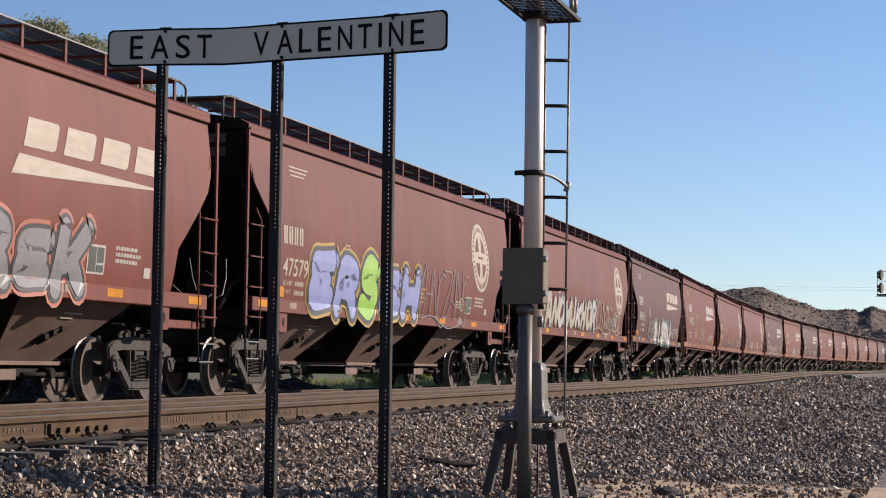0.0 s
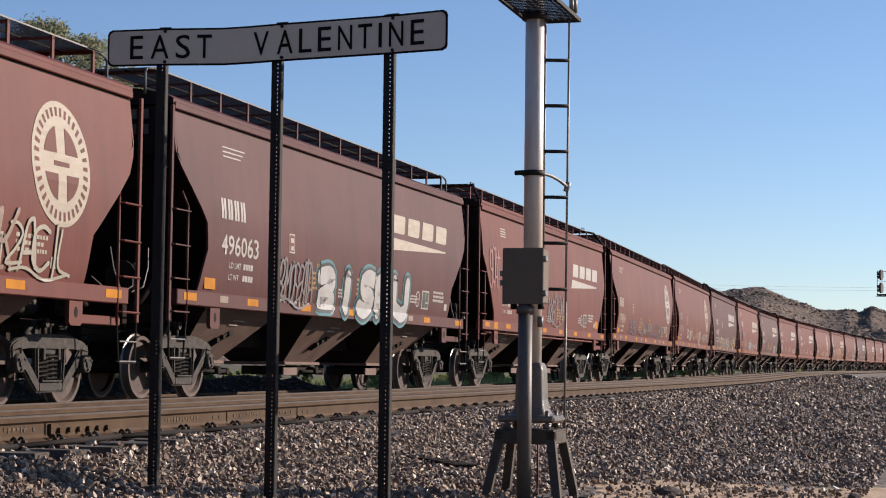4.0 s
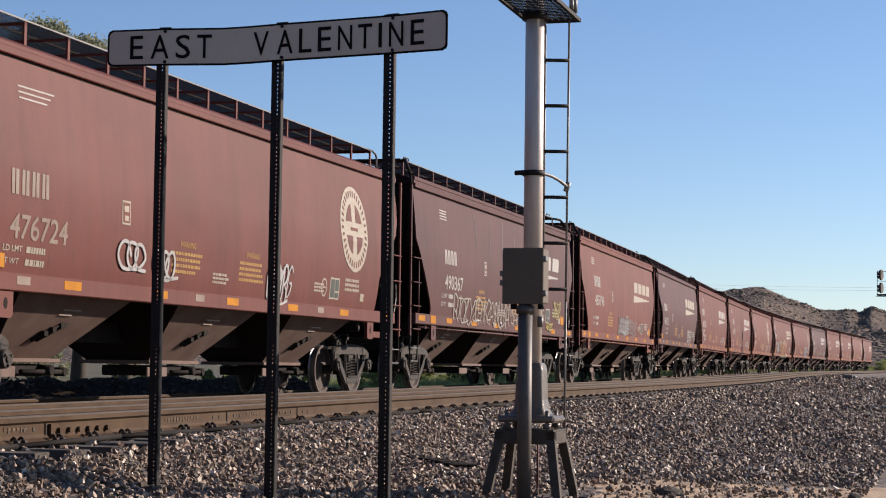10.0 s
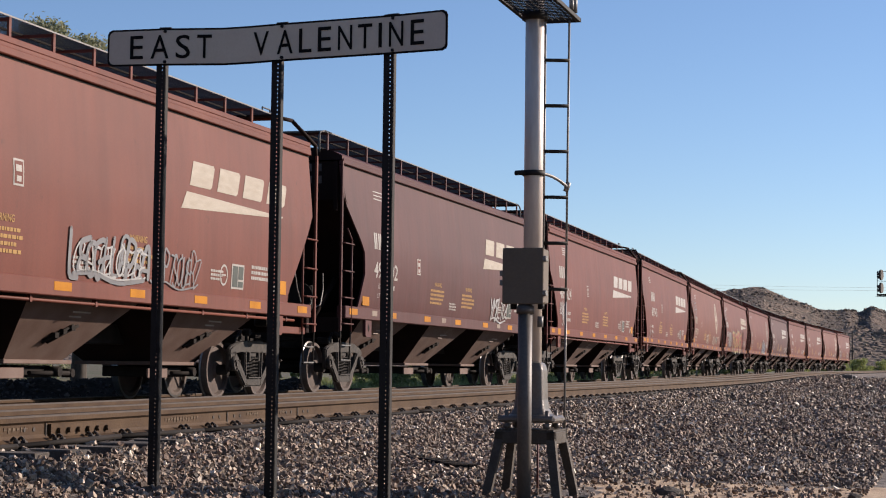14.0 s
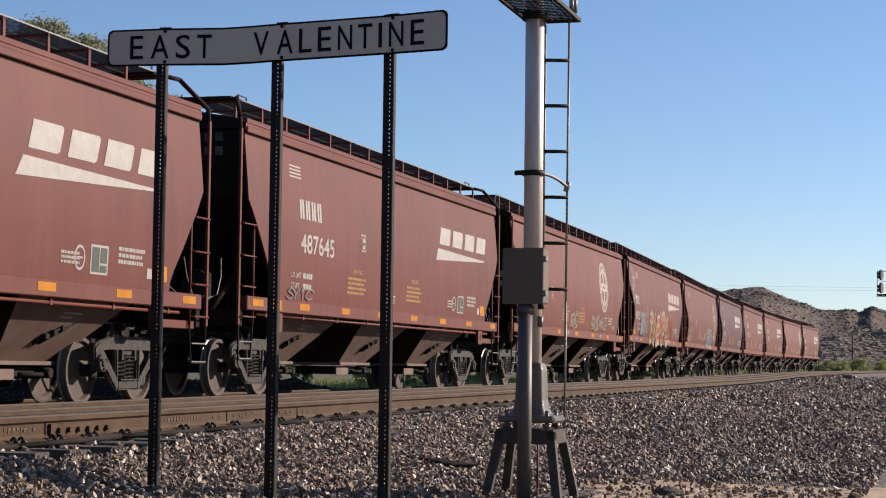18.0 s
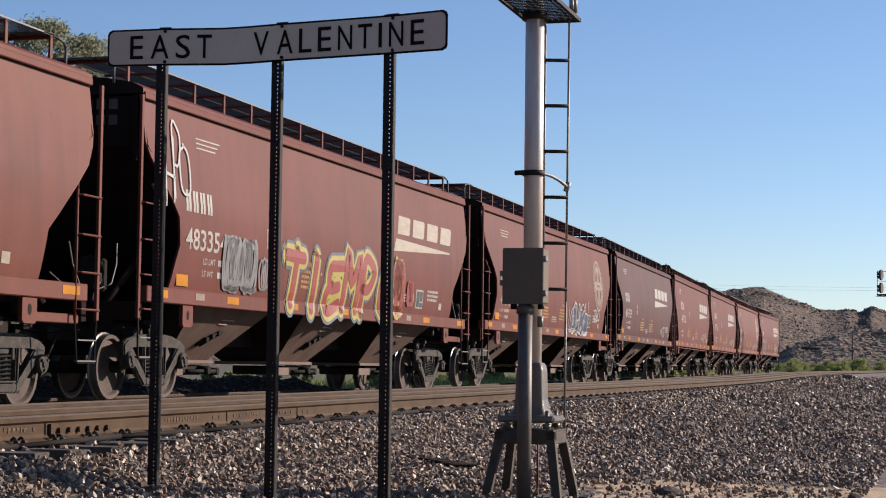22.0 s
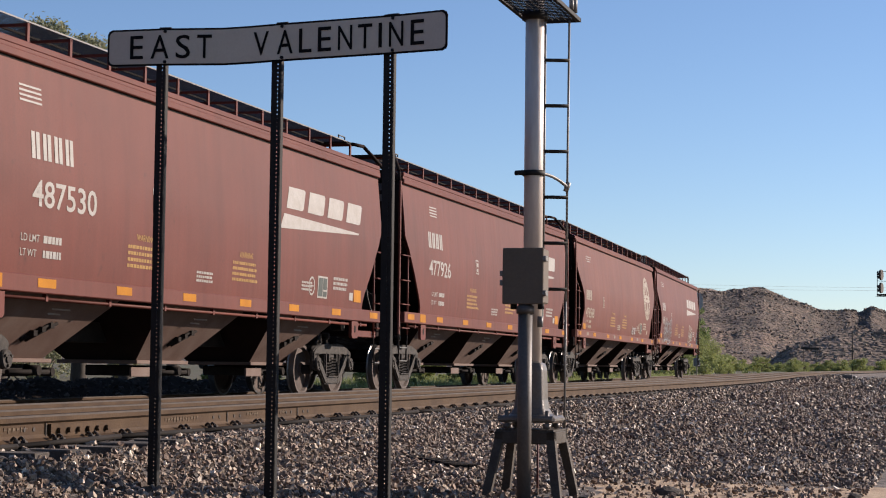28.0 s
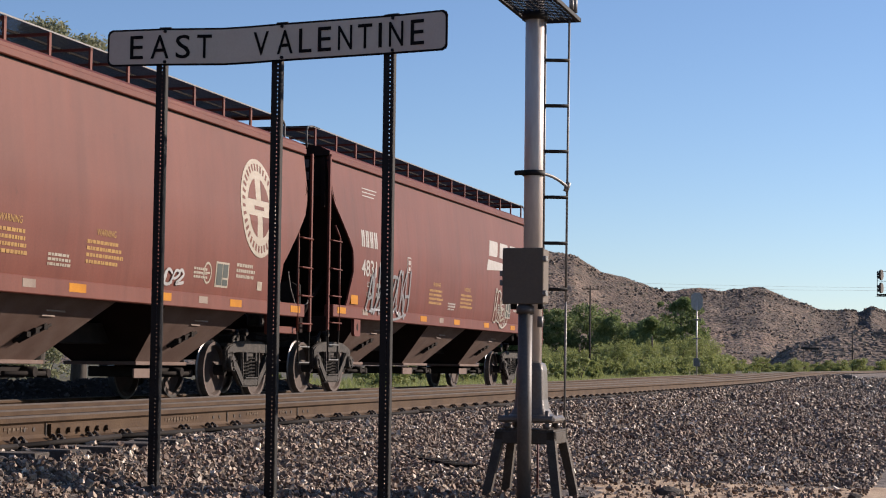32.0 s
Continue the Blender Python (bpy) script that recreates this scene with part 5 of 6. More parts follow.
def wedge_logo(car, t, x, mat):
    bm = bmesh.new()
    flat(bm, [(x, 2.77), (x + 0.22, 3.03), (x + 4.1, 2.97), (x + 4.05, 2.94)])
    figure("wedge_logo", bm, car, mat, t, "pale wedge stripe of the owner's emblem")
    for i in range(4):
        bm = bmesh.new()
        a, w = x + 0.34 + i * 1.01, 0.8
        z0, z1 = 3.13, 3.5
        k = 0.18
        def pt(u, v):
            return (a + w * u + k * v, z0 + (z1 - z0) * v)
        flat(bm, [pt(0, 0), pt(0.93, 0), pt(1, 0.1), pt(1, 0.9), pt(0.93, 1), pt(0, 1)])
        figure("logo_block", bm, car, mat, t, "pale slanted block of the owner's emblem")


def round_emblem(car, t, x, z, mat, dark):
    bm = bmesh.new()
    flat(bm, [(x + 0.76 * math.cos(a * math.pi / 24), z + 0.785 * math.sin(a * math.pi / 24)) for a in range(48)])
    e = figure("round_emblem", bm, car, mat, t, "round cream emblem with a cross")
    bm = bmesh.new()
    for q in range(4):
        pts = [(x + 0.11 * math.copysign(1, math.cos(q * math.pi / 2 + 0.8)), z + 0.13 * math.copysign(1, math.sin(q * math.pi / 2 + 0.8)))]
        for k in range(7):
            a = q * math.pi / 2 + 0.27 + k * (math.pi / 2 - 0.54) / 6
            pts.append((x + 0.46 * math.cos(a), z + 0.48 * math.sin(a)))
        flat(bm, pts)
    for k in range(34):
        a = k / 34 * 2 * math.pi
        c, s = math.cos(a), math.sin(a)
        flat(bm, [(x + r * c - w * s, z + r * s * 1.03 + w * c) for r, w in ((0.58, -0.022), (0.69, -0.028), (0.69, 0.028), (0.58, 0.022))])
    flat(bm, [(x - 0.2, z - 0.03), (x + 0.2, z - 0.03), (x + 0.2, z + 0.03), (x - 0.2, z + 0.03)])
    figure("emblem_figure", bm, car, dark, e, lift=0.01)["kind"] = "stuff"


def stencils(car, t, rng, mats):
    """Rows of small unreadable lettering, the standing marks of every car."""
    def rows(x, z, n, w, h, mat, name="stencil", gap=1.7, lab=""):
        rects = []
        for i in range(n):
            zz, xx = z - i * h * gap, x
            while xx < x + w * rng.uniform(0.8, 1.0):
                k = rng.uniform(0.03, 0.1)
                rects.append((xx, min(xx + k, x + w), zz, zz + h))
                xx += k + 0.018
        o = figure(name, bars(rects), car, mat, t, lab or "small painted lettering as plain bars")
        o["kind"] = "stuff"
    lw = -car.end
    x, z, h = (lw + 1.2, 1.82, 0.075) if car.b and mats[0] is not white_paint else (lw + 1.75, 1.97, 0.09)
    for i, s in enumerate(("LD LMT", "LT WT")):
        zz = z - i * h * 2.0
        figure("load_word", fit_shape(word(s, 0.006), x, x + (0.46, 0.4)[i], zz, zz + h), car, mats[0], t, "small stencilled load word")
        rows(x + 0.56, zz, 1, 0.46, h, mats[0], lab="weight figures as plain bars")
    rows(-1.0, 1.85, 3, 0.6, 0.035, mats[0])
    rows(3.4, 1.92, 3, 0.5, 0.035, mats[0])
    rows(5.0, 2.05, 3, 0.8, 0.05, mats[0])
    for x in ((-2.4, 0.1) if car.b else (-3.2, 0.45)):
        figure("warning_word", fit_shape(word("WARNING", 0.008), x + 0.15, x + 0.7, 2.18, 2.27), car, stencil_yellow, t, "yellow stencilled warning word")
        rows(x - 0.1, 2.07, 4, 1.05, 0.045, stencil_yellow, gap=1.9, lab="yellow warning lettering as plain bars")
    # inspection panel: pale frame round two dark fields
    x, z = 4.2, 1.7
    bm = bars([(x, x + 0.5, z, z + 0.38)])
    e = figure("inspection_panel", bm, car, mats[0], t, "pale outlined inspection panel with dark fields")
    figure("panel_field", bars([(x + 0.04, x + 0.24, z + 0.03, z + 0.35), (x + 0.27, x + 0.46, z + 0.15, z + 0.35), (x + 0.27, x + 0.46, z + 0.03, z + 0.12)]), car, panel_green, e, lift=0.01)
    bm = bmesh.new()
    for k in range(24):
        a0, a1 = k * math.pi / 12, (k + 1) * math.pi / 12
        flat(bm, [(x - 0.3 + r * 1.2 * math.cos(g), z + 0.19 + r * 1.3 * math.sin(g)) for r, g in ((0.1, a0), (0.125, a0), (0.125, a1), (0.1, a1))])
    flat(bm, [(x - 0.38, z + 0.18), (x - 0.22, z + 0.18), (x - 0.22, z + 0.205), (x - 0.38, z + 0.205)])
    figure("ring_stencil", bm, car, mats[0], t, "small pale ring stencil")
    px, pz = (lw + 4.25, 2.36) if car.b else (lw + 5.4, 2.62)
    bm = bars([(px, px + 0.25, pz, pz + 0.32)])
    e = figure("small_plate", bm, car, mats[0], t, "small outlined mark")
    figure("plate_field", bars([(px + 0.025, px + 0.225, pz + 0.025, pz + 0.295)]), car, paints["oxide"], e, lift=0.009)
    figure("plate_mark", bars([(px + 0.07, px + 0.18, pz + 0.05, pz + 0.12), (px + 0.05, px + 0.19, pz + 0.17, pz + 0.25)]), car, mats[0], e, lift=0.012)
    figure("paint_patch", bars([(5.9, 6.1, 1.72, 1.86)]), car, mats[0], t)


# strokes of hand-drawn letters: each pair of digits is a point on a ten by ten grid, strokes parted by slashes
STROKES = {
    "E": "98 48 17 15 34 74/34 13 11 30 91", "R": "10 19 69 87 54 24/54 73 90", "S": "88 59 27 35 74 82 50 11", "H": "19 10/89 80/14 84", "K": "19 10/99 45 24/45 90",
    "G": "98 59 17 12 50 82 84 54", "A": "00 38 59 68 90/23 73", "O": "59 17 12 50 92 97 59", "U": "09 12 40 60 92 99", "2": "18 59 87 54 11 91", "I": "59 50", "1": "37 59 50",
    "T": "08 98/59 50", "M": "00 19 44 89 90", "P": "10 19 69 87 54 14", "N": "00 19 80 99", "Z": "08 98 10 91", "L": "19 11 80", "Y": "09 45/99 45 40", "C": "98 59 17 12 50 91",
}


def ribbon(bm, pts, w, lift=0.0):
    """A flat stroke with round ends along a smoothed line."""
    p = [Vector(q) for q in pts]
    if len(p) > 2:
        q = [p[0] * 2 - p[1]] + p + [p[-1] * 2 - p[-2]]
        p = [q[i] * 0.5 * (-u ** 3 + 2 * u ** 2 - u) + q[i + 1] * 0.5 * (3 * u ** 3 - 5 * u ** 2 + 2) + q[i + 2] * 0.5 * (-3 * u ** 3 + 4 * u ** 2 + u) + q[i + 3] * 0.5 * (u ** 3 - u ** 2)
             for i in range(1, len(q) - 2) for i in [i - 1] for u in (0, 0.25, 0.5, 0.75)] + [q[-2]]
    n = len(p)
    sides = []
    for i in range(n):
        d = (p[min(i + 1, n - 1)] - p[max(i - 1, 0)]).normalized()
        m = Vector((-d.y, d.x)) * w
        sides.append([bm.verts.new((p[i].x + k * m.x, -lift, p[i].y + k * m.y)) for k in (-1, 1)])
    for a, b in zip(sides, sides[1:]):
        bm.faces.new((a[0], b[0], b[1], a[1]))
    for i, j, (v0, v1) in ((0, 1, sides[0]), (n - 1, n - 2, sides[-1])):
        d = (p[i] - p[j]).normalized()
        m = Vector((-d.y, d.x))
        arc = [p[i] + (m * math.cos(a) + d * math.sin(a)) * w for a in (0.5, 1.05, 1.57, 2.1, 2.64)]
        bm.faces.new([v1] + [bm.verts.new((c.x, -lift, c.y)) for c in arc] + [v0])


def letter_strokes(ch, x0, x1, z0, z1, slant, rng, shake=0.03):
    out = []
    for stroke in STROKES[ch].split("/"):
        out.append([(x0 + (x1 - x0) * (int(p[0]) / 9 + rng.uniform(-shake, shake)) + slant * int(p[1]) / 9, z0 + (z1 - z0) * (int(p[1]) / 9 + rng.uniform(-shake, shake))) for p in stroke.split()])
    return out


def graffiti(car, t, word, x0, x1, z0, z1, fills, outline, halo=None, seed=1, fat=0.14, label="", slant=0.05, edge=0.055):
    """Bubble letters: a halo, an outline and a fill, letter by letter with a loose hand."""
    rng = random.Random(seed)
    n = len(word)
    w = (x1 - x0) / n
    letters = []
    for i, ch in enumerate(word):
        a, b = x0 + i * w + fat * 1.0, x0 + (i + 1) * w - fat * 0.75
        letters.append(letter_strokes(ch, a, b, z0 + fat + rng.uniform(-0.03, 0.05), z1 - fat + rng.uniform(-0.2, 0.06), rng.uniform(-0.08, 0.12) + slant, rng, 0.045))
    base = None
    for mat, extra, lift in ([(halo, edge + 0.055, 0.006)] if halo else []) + [(outline, edge, 0.012)]:
        bm = bmesh.new()
        for i, strokes in enumerate(letters):
            for j, s in enumerate(strokes):
                ribbon(bm, s, fat + extra, 0.0012 * (i % 3) + 0.0005 * j)
        o = figure("graffiti_outline", bm, car, mat, base or t, "" if base else label, lift)
        o["kind"] = "stuff"
        base = base or o
    for i, strokes in enumerate(letters):
        bm = bmesh.new()
        for j, s in enumerate(strokes):
            ribbon(bm, s, fat, 0.0006 * j)
        figure("graffiti_letter", bm, car, fills[i % len(fills)], base, lift=0.017 + 0.0015 * (i % 2))


def scribble(car, t, x0, x1, z0, z1, mat, seed, strokes=7, width=0.035, label="hand-sprayed graffiti tag"):
    """A tag of quick thin letters with a flourish."""
    rng = random.Random(seed)
    bm = bmesh.new()
    keys = sorted(STROKES)
    w = (x1 - x0) / strokes
    for k in range(strokes):
        ch = rng.choice(keys)
        for j, s in enumerate(letter_strokes(ch, x0 + k * w - 0.15 * w, x0 + (k + 1) * w + 0.1 * w, z0 + rng.uniform(0, 0.15) * (z1 - z0), z1 - rng.uniform(0, 0.2) * (z1 - z0), rng.uniform(-0.02, 0.12), rng, 0.07)):
            ribbon(bm, s, width * 0.5 * rng.uniform(0.8, 1.2), 0.0006 * (k % 4) + 0.0003 * j)
    if strokes > 4:
        ribbon(bm, [(x0 + (x1 - x0) * u, z0 + (z1 - z0) * (0.04 + 0.1 * math.sin(7 * u))) for u in (0.05, 0.3, 0.6, 0.95)], width * 0.4, 0.003)
    o = figure("graffiti_tag", bm, car, mat, t, label, 0.02)
    o["kind"] = "stuff"


def loop_tag(car, t, x0, x1, z0, z1, mat, seed, turns=5, width=0.045, label="looping hand-sprayed scrawl"):
    """A blob filled with quick overlapping loops."""
    rng = random.Random(seed)
    bm = bmesh.new()
    pts = []
    for k in range(turns * 6):
        u, a = k / (turns * 6), k * 1.05
        pts.append((x0 + (x1 - x0) * (0.2 + 0.6 * u + 0.2 * math.cos(a) + rng.uniform(-0.04, 0.04)), z0 + (z1 - z0) * (0.5 + 0.47 * math.sin(a) + rng.uniform(-0.05, 0.05))))
    ribbon(bm, pts, width * 0.5, 0.002)
    o = figure("graffiti_tag", bm, car, mat, t, label, 0.02)
    o["kind"] = "stuff"


def capacity_lines(car, t, mat):
    lw = -car.end
    o = figure("data_line", bars([(lw + 1.6, lw + 2.5 - 0.1 * i, 3.8 - i * 0.07, 3.82 - i * 0.07) for i in range(3)] if car.b else [(lw + 1.75, lw + 2.3, 3.83 - i * 0.06, 3.855 - i * 0.06) for i in range(4)]), car, mat, t)
    o["kind"] = "stuff"


STARTS = (-18.27, 0.03, 18.45, 36.74, 53.63, 71.45, 89.64, 107.69, 124.84, 142.62, 159.69, 177.47, 195.0, 213.38, 231.72, 250.05, 267.52, 284.99, 302.29, 320.57, 338.3)
SMOOTH, SHORT, RIBBED = Car(18.3, True), Car(17.15, True), Car(17.6, False)
# kind, paint, number, number paint, mark, mark paint, what sets the car apart
TRAIN = [
    (SMOOTH, "oxide", "", "white", "wedge", "cream", "with silver bubble-letter graffiti"),
    (SMOOTH, "brown", "475799", "cream", "round", "cream", "with blue and green bubble-letter graffiti"),
    (SMOOTH, "brown", "474030", "cream", "round", "cream", "with long cream graffiti"),
    (SHORT, "maroon", "496063", "white", "wedge", "cream", "with white and teal block graffiti"),
    (RIBBED, "brick", "487426", "white", "wedge", "white", "with pink and grey scrawled tags"),
    (SMOOTH, "brown", "474261", "cream", "round", "white", "with faint blue-grey tags"),
    (SMOOTH, "brown", "476724", "tan", "round", "cream", "with white looping tags"),
    (RIBBED, "maroon", "490367", "white", "wedge", "white", "with a row of cream graffiti"),
    (RIBBED, "faded", "485196", "white", "wedge", "cream", "with silver scrawls"),
    (SHORT, "maroon", "496102", "white", "wedge", "cream", "with a wedge emblem"),
    (RIBBED, "brick", "489424", "white", "wedge", "white", "with a white tag below its number"),
    (RIBBED, "brick", "487645", "white", "wedge", "white", "with yellow warning stencils"),
    (SMOOTH, "faded", "479578", "cream", "round", "cream", "with dark vertical streaks"),
    (SMOOTH, "brick", "483354", "white", "wedge", "cream", "with long red and yellow graffiti letters"),
    (SMOOTH, "brick", "478450", "tan", "round", "tan", "with navy and white graffiti"),
    (SHORT, "maroon", "491759", "white", "wedge", "white", "with plain sides"),
    (RIBBED, "brick", "487530", "white", "wedge", "white", "with clean sides and yellow stencils"),
    (RIBBED, "brick", "477926", "white", "wedge", "white", "with clean sides and yellow reflectors"),
    (SMOOTH, "faded", "478568", "cream", "round", "cream", "with a worn round emblem"),
    (SMOOTH, "brick", "483110", "white", "wedge", "white", "at the tail with pale tags"),
]


WEDGE_AT = {0: 2.16, 3: 1.83, 4: 2.3, 7: 1.71, 8: 2.26, 9: 1.79, 10: 2.18, 11: 2.43, 13: 2.59, 15: 1.47, 16: 2.32, 17: 1.95, 19: 2.22}
EMBLEM_AT = {1: 5.5, 2: 6.1, 5: 6.12, 6: 5.48, 12: 4.17, 14: 5.98, 18: 5.9}
NUMBER_AT = {1: -7.26, 2: -7.12, 3: -6.44, 4: -5.83, 5: -7.29, 6: -7.08, 7: -5.96, 8: -5.89, 9: -6.4, 10: -6.83, 11: -5.79, 12: -7.17, 13: -7.32, 14: -7.16, 15: -6.35, 16: -5.96, 17: -6.42, 18: -7.23, 19: -7.06}


def build_train():
    ms = {"white": white_paint, "cream": cream_paint, "tan": tan_paint}
    protos = {SMOOTH: build_car(SMOOTH, "hopper_car"), SHORT: build_car(SHORT, "hopper_car"), RIBBED: build_car(RIBBED, "hopper_car")}
    used, cars = set(), []
    for k, (car, colour, number, nmat, mark, mmat, note) in enumerate(TRAIN):
        if car in used:
            t = copy_thing(protos[car], Matrix.Identity(4))
        else:
            t = protos[car]
            used.add(car)
        tone = {"maroon": "dark maroon", "faded": "sun-faded red", "brown": "brownish red", "brick": "brick-red", "oxide": "oxide-red"}[colour]
        tagged(t, tone + " covered hopper car " + note)
        cars.append((t, car))
    for k, ((t, car), (_, colour, number, nmat, mark, mmat, note)) in enumerate(zip(cars, TRAIN)):
        for o in t.children_recursive:
            if o.type == "MESH" and o.material_slots and o.material_slots[0].material == paints["oxide"] and colour != "oxide":
                o.material_slots[0].link = "OBJECT"
                o.material_slots[0].material = paints[colour]
        rng = random.Random(900 + k)
        lw = -car.end
        if number:
            n = NUMBER_AT[k]
            if car.b and nmat != "white":
                number_on(car, t, number, n, n + 1.44, 1.97, 2.27, ms[nmat])
            elif car.b or k == 7:
                number_on(car, t, number, n, n + 1.5, 2.16, 2.47, ms[nmat])
            else:
                number_on(car, t, number, n, n + 1.7, 2.4, 2.73, ms[nmat])
        if mark == "wedge":
            wedge_logo(car, t, WEDGE_AT[k], ms[mmat])
        else:
            round_emblem(car, t, EMBLEM_AT[k], 3.02, ms[mmat], paints[colour])
        capacity_lines(car, t, white_paint)
        stencils(car, t, rng, [ms["white"] if nmat == "white" else ms["cream"]])
    C = [c[0] for c in cars]
    S = sprays
    graffiti(SMOOTH, C[0], "GREK", 0.4, 4.1, 1.38, 2.32, [S["silver"]], S["black"], S["coral"], 3, label="silver bubble-letter graffiti with black outline and coral glow")
    graffiti(SMOOTH, C[1], "ERSEH", -6.1, 0.6, 1.4, 2.62, [S["periwinkle"], S["periwinkle"], S["lime"], S["periwinkle"], S["periwinkle"]], S["black"], S["gold"], 5, fat=0.185, label="blue and lime bubble-letter graffiti edged in gold", edge=0.085)
    scribble(SMOOTH, C[1], 0.5, 4.3, 1.4, 2.75, S["ash"], 6, 8, 0.03)
    graffiti(SMOOTH, C[2], "ANOHUKHOR", -5.9, 1.7, 1.6, 2.55, [S["cream"], S["cream"], S["white"]], S["black"], None, 8, fat=0.125, label="long cream graffiti with thin black outline", slant=0.14, edge=0.035)
    scribble(SMOOTH, C[2], 1.6, 4.9, 1.6, 2.55, S["tancream"], 9, 9, 0.07)
    scribble(SMOOTH, C[2], 4.8, 6.4, 1.6, 2.3, S["cream"], 19, 5, 0.05)
    graffiti(SHORT, C[3], "2ISRU", -2.3, 3.2, 1.4, 2.34, [S["white"]], S["black"], S["teal"], 10, fat=0.155, label="white block-letter graffiti with teal glow")
    scribble(SHORT, C[3], -4.0, -2.4, 1.5, 2.3, S["ash"], 11, 9, 0.05)
    scribble(RIBBED, C[4], -7.55, -6.6, 2.3, 3.35, S["pink"], 12, 4, 0.045)
    scribble(RIBBED, C[4], -0.9, 1.0, 1.65, 2.5, S["ash"], 13, 7, 0.05)
    for i, (a, b) in enumerate(((-4.8, -3.3), (-2.6, -1.0), (-0.4, 0.9), (1.0, 4.0))):
        scribble(SMOOTH, C[5], a, b, 1.66, 2.15, S["steelblue"] if i != 1 else S["ash"], 20 + i, 5, 0.04)
    loop_tag(SMOOTH, C[6], -4.3, -3.2, 1.75, 2.15, S["white"], 24, 3, 0.05)
    loop_tag(SMOOTH, C[6], -3.2, -2.2, 1.68, 2.1, S["white"], 27, 3, 0.05)
    scribble(SMOOTH, C[6], 1.2, 2.2, 1.55, 2.15, S["white"], 25, 6, 0.05)
    # Six thin pale lines curving down the upper side.
    for i in range(6):
        bm = bmesh.new()
        ribbon(bm, [(-3.2 + i * 1.35 + 0.12 * math.sin(k * 0.9 + i), 4.0 - k * 0.26) for k in range(4 + i % 3)], 0.012)
        figure("scrape", bm, RIBBED, S["ash"], C[7], "thin pale curved line on the side")
    for i in range(14):
        scribble(RIBBED, C[7], -5.2 + i * 0.54, -4.6 + i * 0.54, 1.45, 2.1, S["cream"], 40 + i, 2, 0.035)
    scribble(RIBBED, C[8], -1.1, 1.2, 1.62, 2.2, S["silver"], 60, 10, 0.07)
    scribble(RIBBED, C[8], -1.0, 1.1, 1.66, 2.1, S["white"], 160, 12, 0.03)
    scribble(RIBBED, C[7], 5.0, 6.0, 1.85, 2.32, S["yellow"], 161, 5, 0.035)
    scribble(RIBBED, C[7], 4.3, 5.0, 1.5, 1.72, S["yellow"], 162, 4, 0.035)
    scribble(RIBBED, C[8], 1.3, 2.9, 1.62, 2.15, S["silver"], 61, 11, 0.03)
    scribble(SHORT, C[9], 2.6, 4.2, 1.6, 2.2, S["white"], 62, 7, 0.05)
    scribble(RIBBED, C[10], -6.85, -6.1, 1.95, 2.32, S["white"], 63, 5, 0.04)
    scribble(RIBBED, C[10], -6.5, -6.1, 1.66, 1.98, S["white"], 64, 3, 0.04)
    scribble(RIBBED, C[11], -6.4, -5.2, 1.6, 1.8, S["ash"], 64, 4, 0.03)
    scribble(SMOOTH, C[12], -7.5, -6.4, 2.7, 3.7, S["teal"], 65, 4, 0.022)
    for i, x in enumerate((-1.4, 2.0)):
        scribble(SMOOTH, C[12], x, x + 1.2, 1.65, 2.1, S["cream"], 66 + i, 6, 0.035)
    graffiti(SMOOTH, C[13], "TIEMPO", -3.5, 2.5, 1.4, 2.62, [S["red"]], S["yellow"], S["steelblue"], 70, fat=0.105, label="tall red graffiti letters edged in yellow", slant=0.16, edge=0.085)
    loop_tag(SMOOTH, C[13], 2.55, 3.35, 1.5, 2.6, S["red"], 72, 5, 0.16, "red sprayed blob with yellow edge")
    loop_tag(SMOOTH, C[13], 2.5, 3.4, 1.45, 2.65, S["yellow"], 82, 3, 0.05, "yellow loops round the red blob")
    loop_tag(SMOOTH, C[13], 3.5, 4.0, 1.75, 2.2, S["red"], 73, 4, 0.09, "red sprayed blob")
    loop_tag(SMOOTH, C[13], -6.0, -5.1, 1.62, 2.45, S["silver"], 74, 7, 0.07)
    loop_tag(SMOOTH, C[13], -5.3, -4.5, 1.62, 2.45, S["silver"], 75, 7, 0.07)
    loop_tag(SMOOTH, C[13], -4.5, -4.0, 1.7, 2.2, S["silver"], 76, 3, 0.05)
    scribble(SMOOTH, C[13], -8.0, -7.2, 2.75, 3.9, S["white"], 78, 3, 0.04)
    graffiti(SMOOTH, C[14], "OUKE", 1.5, 4.2, 1.5, 2.3, [S["navy"]], S["white"], None, 80, fat=0.1, label="navy graffiti letters outlined in white")
    scribble(SMOOTH, C[14], 1.3, 4.4, 1.5, 2.45, S["white"], 95, 6, 0.04)
    scribble(SMOOTH, C[14], 5.0, 6.0, 1.95, 2.3, S["white"], 81, 5, 0.045)
    scribble(SMOOTH, C[18], 2.2, 3.0, 1.65, 1.9, S["white"], 90, 4, 0.04)
    scribble(SMOOTH, C[19], -6.6, -4.0, 1.45, 2.4, S["silver"], 91, 10, 0.06)
    scribble(SMOOTH, C[19], 3.0, 4.4, 1.5, 2.4, S["cream"], 92, 6, 0.05)
    return cars


train = build_train()


# ---- station sign ----
SIGN = [(190, -2.14, 11.5, 2.324), (288, -1.748, 11.235, 2.293), (394, -1.361, 11.1, 2.277), (440, -1.197, 11.034, 2.277), (495, -0.999, 10.955, 2.281), (692, -0.32, 10.605, 2.273), (792, 0.01, 10.2, 2.231)]


